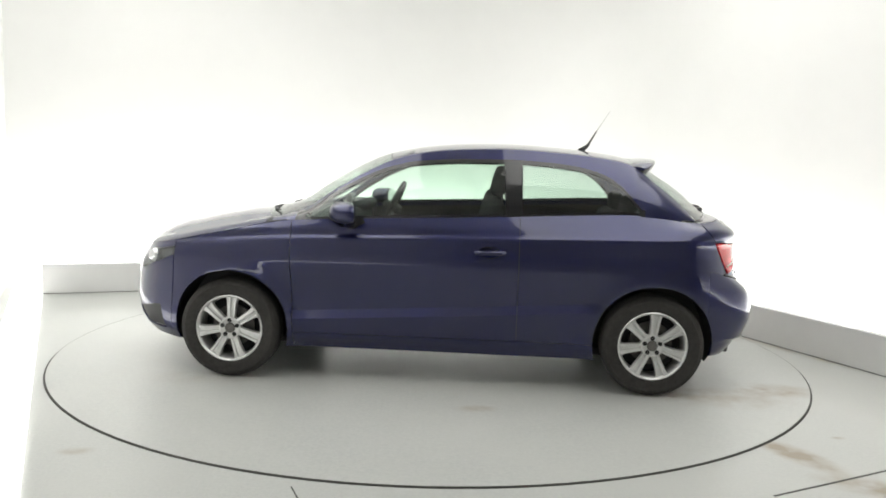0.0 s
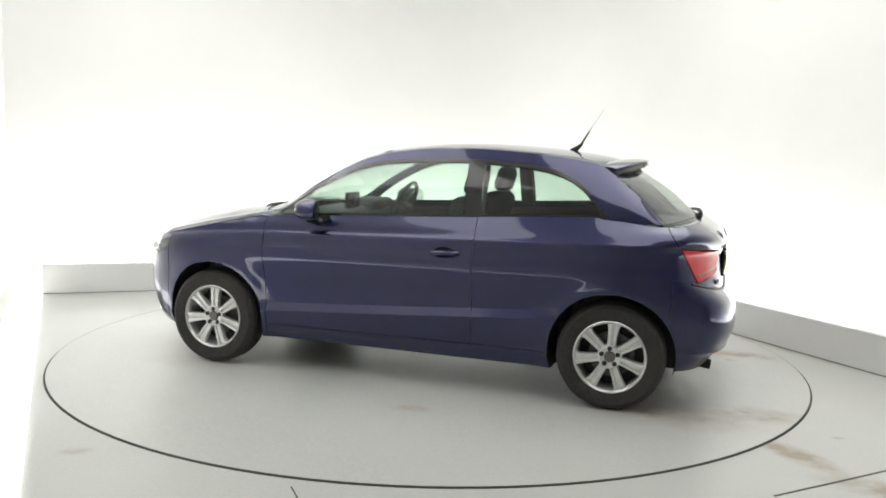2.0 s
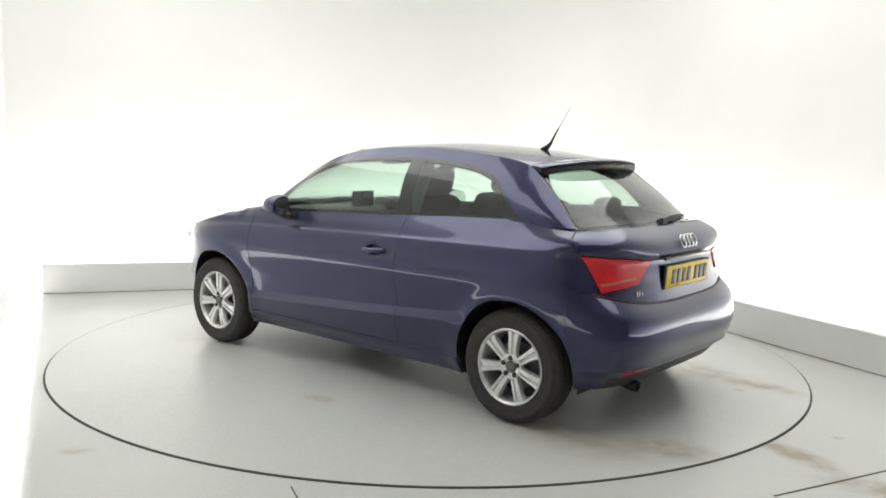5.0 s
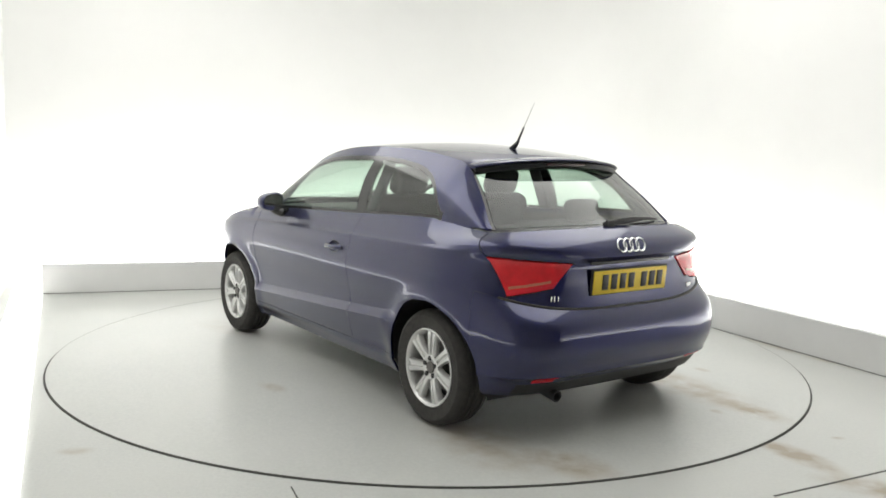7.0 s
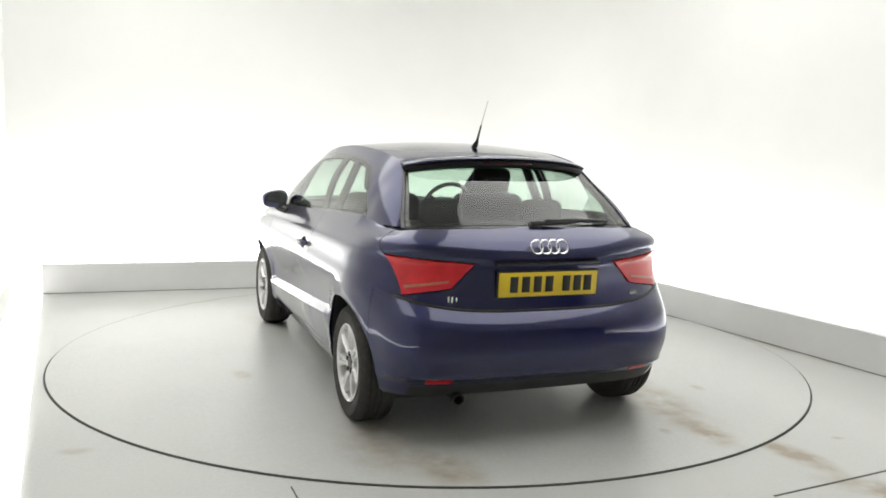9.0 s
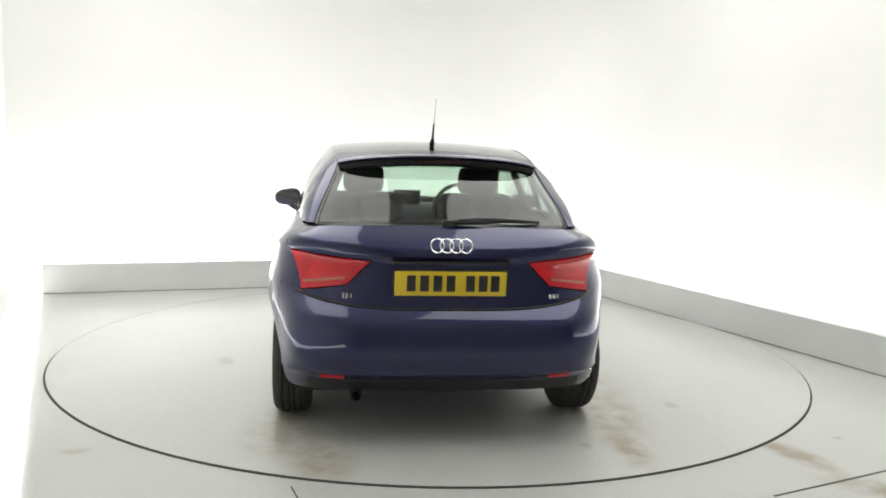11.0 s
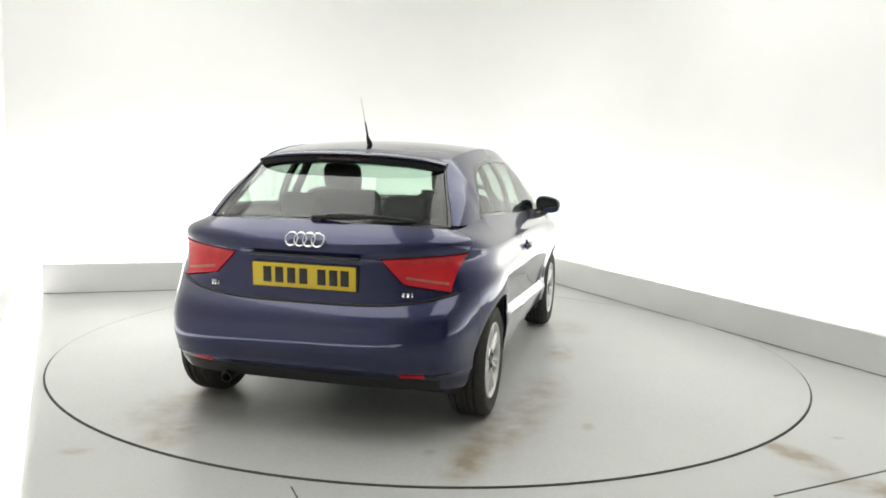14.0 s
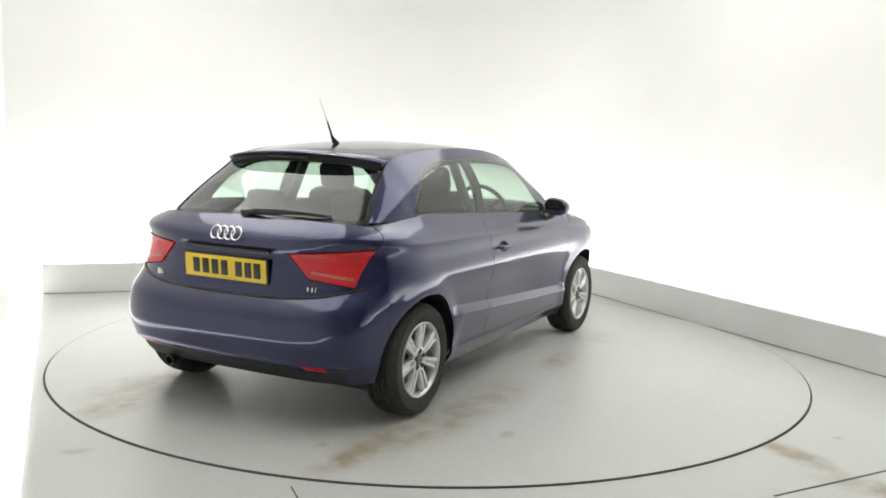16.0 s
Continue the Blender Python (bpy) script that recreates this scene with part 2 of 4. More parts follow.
def side_inset(x, z, ztop):
    """How far the side lies inside its greatest width."""
    s, lc = SHOULDER(x), LOW_CREASE(x)
    fade = max(0.0, min(1.0, (0.95 - abs(x + 0.0)) / 0.12))
    belt = max(0.06, WIDTH(x) - BELT_Y(x)) if x < 1.0 else 0.082
    low = curve([(0.17, 0.105), (0.235, 0.076), (0.262, 0.062), (0.33, 0.058), (0.45, 0.048), (0.56, 0.033), (0.65, 0.0125), (0.70, 0.0025), (0.72, 0.0005), (0.745, 0.0025), (0.80, 0.018), (s - 0.008, 0.033), (s + 0.008, 0.046), (s + 0.05, 0.045 + 0.35 * (belt - 0.045)), (max(ztop, s + 0.06) + 0.001, belt)])(z)
    if z < lc:
        low -= fade * 0.032 * max(0.0, 1 - (lc - z) / 0.16) ** 0.8
    else:
        low -= fade * 0.032 * max(0.0, 1 - (z - lc) / 0.046)
    for cx, cz, r in ARCHES:
        d = math.hypot(x - cx, z - cz)
        low -= 0.017 * math.exp(-((d - r) / 0.06) ** 2) * min(1.0, max(0.0, (0.80 - z) / 0.08)) * soft_step((x + 1.70) / 0.36)
    return low


def tail_round(z):
    """How square the tail's corners are at that height."""
    k = max(0.0, min(1.0, (0.77 - z) / 0.28))
    return 2.95 + 1.65 * k * k * (3 - 2 * k) + 1.6 * soft_step((z - 0.88) / 0.10)


def half_width(x, z):
    """The body's half width low at the wheel arches."""
    y = WIDTH(x) - side_inset(x, z, 0.95)
    if x < -1.15:
        n = tail_round(z)
        y *= max(0.0, 1 - ((-1.15 - x) / (REAR_X(z) - 1.15)) ** n) ** (1 / n)
    elif x > 1.25:
        y *= max(0.0, 1 - ((x - 1.25) / (FRONT_X(z) - 1.25)) ** 2.6) ** (1 / 2.6)
    return y


ROWS = (14, 7, 13, 11, 3, 12)


def row_height(i, x, zb, zt):
    """Rows of the side follow its creases."""
    sh = min(SHOULDER(x), zt - 0.03)
    keys = [zb, LOW_CREASE(x), LOW_CREASE(x) + 0.046, min(0.70, sh - 0.03), sh - 0.008, sh + 0.008, zt]
    for n, a, b in zip(ROWS, keys, keys[1:]):
        if i <= n:
            return a + (b - a) * i / n
        i -= n
    return zt


def body_rows():
    """The half body from the middle of the nose round its side to the middle of the tail, row by row."""
    rows = []
    for i in range(61):
        row = []
        for k in range(23):
            a = math.pi / 2 * k / 22
            c, s = math.cos(a), math.sin(a)
            row.append(("f", c ** (2 / 2.6), s ** (2 / 2.6)))
        for k in range(1, 110):
            row.append(("s", 1.25 - 2.40 * k / 110, 1.0))
        for k in range(41):
            a = math.pi / 2 * (1 - k / 40)
            row.append(("r", max(0.0, math.cos(a)), math.sin(a)))
        pts = []
        for kind, a0, b0 in row:
            z, a, b = 0.5, a0, b0
            for _ in range(3):
                if kind == "r":
                    n = tail_round(z)
                    a, b = a0 ** (2 / n), b0 ** (2 / n)
                if kind == "f":
                    x = 1.25 + (FRONT_X(z) - 1.25) * a
                elif kind == "s":
                    x = a
                else:
                    x = -1.15 - (REAR_X(z) - 1.15) * a
                zt = TOP_SIDE(x)
                if kind == "r":
                    zt = 1.028 - 0.030 * soft_step(a / 0.68) + 0.020 * max(0.0, (a - 0.68) / 0.32)
                zb = 0.19 + {"f": 0.02 * a, "s": 0.0, "r": 0.045 * min(1.0, a * 1.5)}[kind]
                z = row_height(i, x, zb, zt)
            y = (WIDTH(x) - side_inset(x, z, zt)) * b
            pts.append(Vector((x, y, z)))
        rows.append(pts)
    return rows


# roof rail (x, y, z) from the foot of the windscreen to the foot of the tailgate glass
RAIL = [(1.02, 0.655, 0.952), (0.853, 0.648, 0.992), (0.629, 0.625, 1.138), (0.45, 0.602, 1.243), (0.30, 0.583, 1.312), (0.12, 0.570, 1.356), (-0.10, 0.563, 1.380), (-0.375, 0.558, 1.388), (-0.70, 0.548, 1.374), (-1.00, 0.535, 1.340), (-1.09, 0.530, 1.320), (-1.15, 0.532, 1.288), (-1.215, 0.550, 1.238), (-1.35, 0.598, 1.130), (-1.45, 0.636, 1.032), (-1.49, 0.642, 0.998)]
CROWN = [(0.150, 0.02), (0.145, 0.015), (0.125, 0.022), (0.105, 0.030), (0.06, 0.038), (0.02, 0.036), (0.0, 0.034), (0.0, 0.033), (0.0, 0.034), (-0.02, 0.034), (-0.035, 0.034), (-0.055, 0.034), (-0.085, 0.028), (-0.125, 0.022), (-0.14, 0.02), (-0.145, 0.02)]


def resample(pts, n):
    v = [Vector(p) for p in pts]
    d = [0.0]
    for a, b in zip(v, v[1:]):
        d.append(d[-1] + (b - a).length)
    axes = [curve([(d[i], v[i][k]) for i in range(len(v))]) for k in range(len(v[0]))]
    return [Vector([ax(d[-1] * i / (n - 1)) for ax in axes]) for i in range(n)]


NU = 90
_rail = resample(RAIL, NU)
_crown = [(curve([(0 - RAIL[i][0], CROWN[i][0]) for i in range(len(RAIL))])(-p.x), curve([(0 - RAIL[i][0], CROWN[i][1]) for i in range(len(RAIL))])(-p.x)) for p in _rail]


def top_polys():
    """Windscreen, roof and tailgate glass: left half."""
    rows = []
    for p, (cx, cz) in zip(_rail, _crown):
        row = []
        for k in range(17):
            w = k / 16
            q = 1 - w * w
            e = max(0.0, (w - 0.86) / 0.14) ** 2
            row.append(Vector((p.x + cx * q, p.y * w, p.z + cz * q - 0.006 * e)))
        rows.append(row)
    return grid_polys(rows)



_edge = [p for p in body_rows()[-1] if 1.2 > p.x > -1.62]
EDGE_Y, EDGE_Z = curve([(p.x, p.y) for p in _edge]), curve([(p.x, p.z) for p in _edge])


def side_polys():
    """Pillars and side windows: left side, belt to roof rail."""
    rows = []
    for i, p in enumerate(_rail):
        t = i / (NU - 1)
        x = p.x + 0.0
        bx = max(min(x, 0.99), -1.47)
        b = Vector((bx, EDGE_Y(bx) - 0.001, EDGE_Z(bx) - 0.002))
        row = []
        for k in range(21):
            w = k / 20
            q = b.lerp(p, w)
            bulge = 0.035 * math.sin(math.pi * w) * min(1.0, (p - b).length / 0.25)
            row.append(Vector((q.x, q.y + bulge, q.z + bulge * 0.3)))
        rows.append(row)
    return [list(reversed(q)) for q in grid_polys(rows)]


DLO_TOP = curve([(0.80, 0.975), (0.629, 1.098), (0.45, 1.195), (0.335, 1.243), (0.155, 1.285), (-0.10, 1.303), (-0.36, 1.308), (-0.60, 1.298), (-0.80, 1.275), (-0.93, 1.238), (-1.02, 1.185), (-1.09, 1.115), (-1.15, 1.045)])


def build_car():
    car = new("car")
    tagged(car, "dark blue metallic three-door hatchback car on a turntable", "car")
    low = grid_polys(body_rows())
    inner = [[Vector((p.x * 0.965, p.y * 0.925, 0.6 + (p.z - 0.6) * 0.92)) for p in q] for q in low]
    for cx, cz, r in ARCHES:
        low, _ = split(low, lambda p: math.hypot(p.x - cx, p.z - cz) - r)
        inner, _ = split(inner, lambda p: math.hypot(p.x - cx, p.z - cz) - r - 0.01)
    part("inner_shell", shell_bm(inner + flip(inner), depth=0), BLACK, car, "black inner shell behind the panels")

    def hatch_z(p):
        return 0.640 + 0.067 * (abs(p.y) / 0.72) ** 3.4

    def lamp_x(z):
        return -1.565 - 0.5 * max(0.0, 0.90 - z) if z < 0.9 else -1.565 + 0.75 * (z - 0.9)

    both = {}
    rear, low = within(low, [lambda p: -1.45 - p.x])
    gate, rear = within(rear, [lambda p: p.z - hatch_z(p), lambda p: lamp_x(p.z) - p.x])
    lamp, gate = within(gate, [lambda p: 0.863 + 0.08 * (p.y - 0.38) - p.z, lambda p: p.z - (0.757 - 0.17 * (p.y - 0.43)), lambda p: (p.y - 0.372) - (0.863 - p.z) * 0.95])
    bumper, quarter_rear = within(rear, [lambda p: hatch_z(p) - p.z, lambda p: -1.54 - p.x])
    def swell(p):
        d = hatch_z(p) - p.z
        k = max(0.0, min(1.0, d / 0.105))
        fade = 0.55 + 0.45 * max(0.0, min(1.0, (p.z - 0.365) / 0.10)) if p.z > 0.365 else 0.55 * max(0.0, 1 - (0.365 - p.z) / 0.03)
        e = (0.004 + 0.052 * math.sin(k * math.pi / 2) ** 0.9) * fade * fade * (3 - 2 * fade)
        w = max(0.0, min(1.0, (-1.56 - p.x) / 0.18))
        return Vector((p.x - e * w * w * (3 - 2 * w), p.y, p.z))

    bumper = [[swell(p) for p in q] for q in bumper]
    valance, bumper = within(bumper, [lambda p: 0.300 - p.z, lambda p: 0.66 - abs(p.y)])
    refl, bumper = within(bumper, [lambda p: p.y - 0.485, lambda p: 0.60 - p.y, lambda p: p.z - 0.308, lambda p: 0.336 - p.z])
    door, low = within(low, [lambda p: 0.868 + (0.03 * (p.z - 0.6)) - p.x, lambda p: p.x + 0.454, lambda p: p.z - 0.285])
    def cup_f(p):
        return 1 - ((p.x + 0.285) / 0.068) ** 2 - ((p.z - 0.803) / 0.031) ** 2

    cup, door = within(door, [cup_f])
    cup = [[Vector((p.x, p.y - 0.026 * min(1.0, max(0.0, cup_f(p)) * 1.6), p.z)) for p in q] for q in cup]
    front, low = within(low, [lambda p: p.x - 0.868 - 0.03 * (p.z - 0.6)])
    fender, nose = split(front, lambda p: 1.60 - 0.10 * (p.z - 0.5) - p.x)
    head, nose = within(nose, [lambda p: p.z - (0.60 + 0.42 * max(0, 1.86 - p.x)), lambda p: p.y - 0.46, lambda p: TOP_SIDE(p.x) - 0.035 - p.z])
    head2, fender = within(fender, [lambda p: p.z - (0.60 + 0.42 * max(0, 1.86 - p.x)), lambda p: TOP_SIDE(p.x) - 0.035 - p.z, lambda p: p.x - 1.585])
    fog, nose = within(nose, [lambda p: p.y - 0.44, lambda p: 0.70 - p.y, lambda p: p.z - 0.255, lambda p: 0.40 - 0.25 * (0.7 - p.y) - p.z])
    grille, nose = within(nose, [lambda p: 0.36 - p.y, lambda p: p.z - 0.28, lambda p: 0.70 - p.z])
    sill, quarter = split(low, lambda p: 0.285 - p.z)
    quarter = quarter + quarter_rear
    for polys, name, mat, label in ((door, "door", PAINT, ""), (fender, "front_wing", PAINT, ""), (quarter, "rear_quarter_panel", PAINT, ""), (sill, "sill", PAINT, "")):
        both[name] = [part(name, shell_bm(q, main=True, gap=0.0008 if name == "rear_quarter_panel" else 0.0022), mat, car, label) for q in (polys, flip(polys))]
    for q in (lamp, flip(lamp)):
        tl = part("tail_light", shell_bm(q, out=0.006), RED, car, "bright red tail light")
        strip = within(q, [lambda p: p.z - (0.783 - 0.16 * (abs(p.y) - 0.43)), lambda p: (0.797 - 0.15 * (abs(p.y) - 0.43)) - p.z, lambda p: abs(p.y) - 0.49, lambda p: 0.68 - abs(p.y)])[0]
        part("clear_strip", shell_bm(strip, out=0.009, depth=0.003), PALE_RED, tl, "pale clear band")
        dim = within(q, [lambda p: (0.781 - 0.16 * (abs(p.y) - 0.43)) - p.z, lambda p: abs(p.y) - 0.46])[0]
        part("lower_lens", shell_bm(dim, out=0.009, depth=0.003), DARK_RED, tl, "dark red lower lens")
    for q in (head + head2, flip(head + head2)):
        hl = part("headlight", shell_bm(q, out=0.003), CLEAR, car, "clear glass headlight")
        hl.visible_shadow = False
        back = [[p + Vector((-0.02, -0.014 if p.y > 0 else 0.014, 0)) for p in f] for f in q]
        part("reflector", shell_bm(back, depth=0), SILVER, hl, "dull silver reflector")
        sd = 1 if q[0][0].y > 0 else -1
        eye_bm = bmesh.new()
        bmesh.ops.create_uvsphere(eye_bm, u_segments=20, v_segments=12, radius=0.042)
        bmesh.ops.translate(eye_bm, verts=eye_bm.verts, vec=(1.735, sd * 0.675, 0.695))
        part("projector", eye_bm, CHROME, hl, "bright round projector lens")
    part("rear_bumper", shell_bm(bumper + flip(bumper), gap=0.0008), PAINT, car)
    val = part("lower_valance", shell_bm(valance + flip(valance)), BLACK, car, "black plastic lower valance")
    for q in (refl, flip(refl)):
        part("bumper_reflector", shell_bm(q, out=0.003), DARK_RED, car, "red bumper reflector")
    for q in (fog, flip(fog)):
        part("air_intake", shell_bm(q, out=-0.012), BLACK, car, "black lower air intake")
    part("front_bumper", shell_bm(nose + flip(nose)), PAINT, car)
    part("grille", shell_bm(grille + flip(grille), out=-0.01), GLOSS_BLACK, car, "black grille")
    tailgate = part("tailgate", shell_bm(gate + flip(gate), gap=0.0045), PAINT, car)

    # bonnet
    hood_z = curve([(1.97, 0.745), (1.90, 0.795), (1.66, 0.880), (1.22, 0.952), (1.0, 0.980), (0.8, 1.0)])
    edge = [p for p in body_rows()[-1] if p.x > 0.88]
    rows = []
    for p in edge:
        row = []
        for k in range(19):
            w = 1 - k / 18
            zc = hood_z(p.x)
            e = 1 - w ** 2.6
            row.append(Vector((p.x + 0.10 * e * (1 if p.x < 1.2 else max(0, (1.6 - p.x) / 0.4)), p.y * w, p.z + max(0.0, zc - p.z) * e + 0.010 * math.exp(-((w - 0.93) / 0.05) ** 2))))
        rows.append(row)
    hood = grid_polys(rows)
    hood = [list(reversed(q)) for q in hood]
    hood, scuttle = split(hood, lambda p: p.x - 1.03)
    part("bonnet", shell_bm(hood + flip(hood)), PAINT, car)
    part("scuttle", shell_bm(scuttle + flip(scuttle)), BLACK, car, "black plastic scuttle")

    # greenhouse: top strip
    rail_y = curve([(0.998, 0.642), (1.032, 0.636), (1.130, 0.598), (1.238, 0.550), (1.294, 0.530), (1.35, 0.53)])
    top = top_polys()
    screen, top = split(top, lambda p: p.x - (0.315 + 0.055 * (1 - (p.y / 0.58) ** 2)))
    roof, back = split(top, lambda p: p.x + 1.12 + 0.045 * (1 - (p.y / 0.53) ** 2))
    glassw, frame_w = split(screen, lambda p: 0.955 - abs(p.y) / max(0.3, 0.66 - 0.09 * (1.0 - p.x)))
    part("windscreen", shell_bm(glassw + flip(glassw)), TINT, car, "clear windscreen").visible_shadow = False
    for q in (frame_w, flip(frame_w)):
        part("windscreen_pillar", shell_bm(q, main=True), PAINT, car)
    part("roof", shell_bm(roof + flip(roof)), PAINT, car)
    under = [[Vector((p.x, p.y * 0.97, p.z - 0.035)) for p in reversed(q)] for q in roof]
    part("headliner", shell_bm(under + flip(under), depth=0), PALE_TRIM, car, "pale grey headliner")
    back, _ = split(back, lambda p: p.z - 1.0055)
    trim_in, _ = split(back, lambda p: p.y / rail_y(p.z - 0.02 * (1 - (p.y / 0.6) ** 2)) - 0.93)
    trim_in = [[p + Vector((0.03, -0.004, -0.025)) for p in q] for q in trim_in]
    for q in (trim_in, flip(trim_in)):
        part("pillar_trim", shell_bm(q, depth=0), BLACK, car, "dark trim inside the rear pillar")
    gl_r, fr_r = within(back, [lambda p: 1.268 + 0.03 * (1 - (p.y / 0.53) ** 2) - p.z, lambda p: 0.968 - p.y / rail_y(p.z - 0.02 * (1 - (p.y / 0.6) ** 2)), lambda p: p.z - 1.012 - 0.016 * (1 - (p.y / 0.6) ** 2)])
    part("rear_window", shell_bm(gl_r + flip(gl_r)), REAR_TINT, car, "tinted rear window").visible_shadow = False
    part("rear_window_surround", shell_bm(fr_r + flip(fr_r), depth=0.003), GLOSS_BLACK, car, "gloss black window surround")

    # lip of the tailgate below its glass
    upper = resample([p for p in body_rows()[-1] if p.x < -1.455], 31)
    lower = resample([Vector((_rail[-1].x + _crown[-1][0] * (1 - w * w), _rail[-1].y * w, _rail[-1].z + _crown[-1][1] * (1 - w * w))) for w in [1 - k / 16 for k in range(17)]], 31)
    lip = [list(reversed(q)) for q in grid_polys([lower, [a.lerp(b, 0.5) + Vector((0, 0, 0.003)) for a, b in zip(lower, upper)], upper])]
    part("tailgate_lip", shell_bm(lip + flip(lip), depth=0), PAINT, tailgate)

    # greenhouse: sides
    side, _ = split(side_polys(), lambda p: max(p.z - 1.012, p.x + 1.38))
    door_gl, side = within(side, [lambda p: DLO_TOP(p.x) - p.z, lambda p: p.z - TOP_SIDE(p.x) - 0.012, lambda p: p.x + 0.372 - 0.05 * (p.z - 1.0), lambda p: 0.80 - p.x])
    q_gl, side = within(side, [lambda p: DLO_TOP(p.x) - p.z, lambda p: p.z - TOP_SIDE(p.x) - 0.012, lambda p: -0.468 + 0.05 * (p.z - 1.0) - p.x, lambda p: p.x + 1.16])
    edge_band, side = within(side, [lambda p: DLO_TOP(p.x) + 0.022 - p.z, lambda p: 0.86 - p.x, lambda p: p.x + 1.168])
    for mirror in (False, True):
        m = flip if mirror else (lambda q: q)
        part("handle_cup", shell_bm(m(cup), gap=0.0, depth=0), PAINT, both["door"][int(mirror)], "blue recess behind the handle")
        part("door_window", shell_bm(m(door_gl)), TINT, both["door"][int(mirror)], "tinted door window").visible_shadow = False
        part("quarter_window", shell_bm(m(q_gl)), REAR_TINT, car, "tinted rear quarter window").visible_shadow = False
        part("window_surround", shell_bm(m(edge_band), gap=0.0), GLOSS_BLACK, car, "gloss black window surround")
        part("roof_pillar", shell_bm(m(side), gap=0.0), PAINT, car)

    # spoiler: outline of its section along the middle, thinner to its ends
    sec = [(0.11, 0.010), (0.03, 0.016), (-0.03, 0.012), (-0.046, 0.006), (-0.047, 0.000), (-0.036, -0.004), (0.05, -0.010), (0.11, -0.012)]
    sec_low = [(0.11, -0.010), (0.04, -0.006), (-0.034, -0.0035), (-0.040, -0.010), (-0.026, -0.034), (0.02, -0.046), (0.11, -0.046)]
    def wing(outline, span):
        bm = bmesh.new()
        rows = []
        for k in range(33):
            w = -1 + k / 16
            q = 1 - w * w
            zc, xc, yy = 1.306 + 0.034 * q, -1.150 - 0.115 * q ** 0.8, span * w
            rows.append([bm.verts.new((xc + x * (1 - 0.3 * abs(w) ** 6), yy, zc + dz - 0.012 * abs(w) ** 8)) for x, dz in outline])
        n = len(outline)
        for a, b in zip(rows, rows[1:]):
            for k in range(n):
                bm.faces.new((a[k], a[(k + 1) % n], b[(k + 1) % n], b[k]))
        bm.faces.new(rows[0]), bm.faces.new(rows[-1])
        bmesh.ops.recalc_face_normals(bm, faces=bm.faces)
        return bm

    spoiler = part("roof_spoiler", wing(sec, 0.528), PAINT, car)
    part("spoiler_underside", wing(sec_low, 0.520), BLACK, spoiler, "black undercut face")
    bm = box_bm((-1.298, 0, 1.318), (0.012, 0.28, 0.010), bevel=0.003)
    part("brake_light", bm, SMOKED, spoiler, "dark red high brake light")
    build_fittings(car, both, tailgate)
    build_cabin(car)
    build_wheels(car)
    return car, both, tailgate


def rounded_bm(c, s, r, m=None, seg=3):
    """A soft box: a cushion, a headrest, a mirror cap."""
    bm = bmesh.new()
    bmesh.ops.create_cube(bm, size=1.0)
    for v in bm.verts:
        v.co = Vector((v.co.x * s[0], v.co.y * s[1], v.co.z * s[2]))
    bmesh.ops.bevel(bm, geom=list(bm.edges), offset=r, segments=seg, affect="EDGES", profile=0.5)
    for v in bm.verts:
        v.co = (m @ v.co if m else v.co) + Vector(c)
    return bm


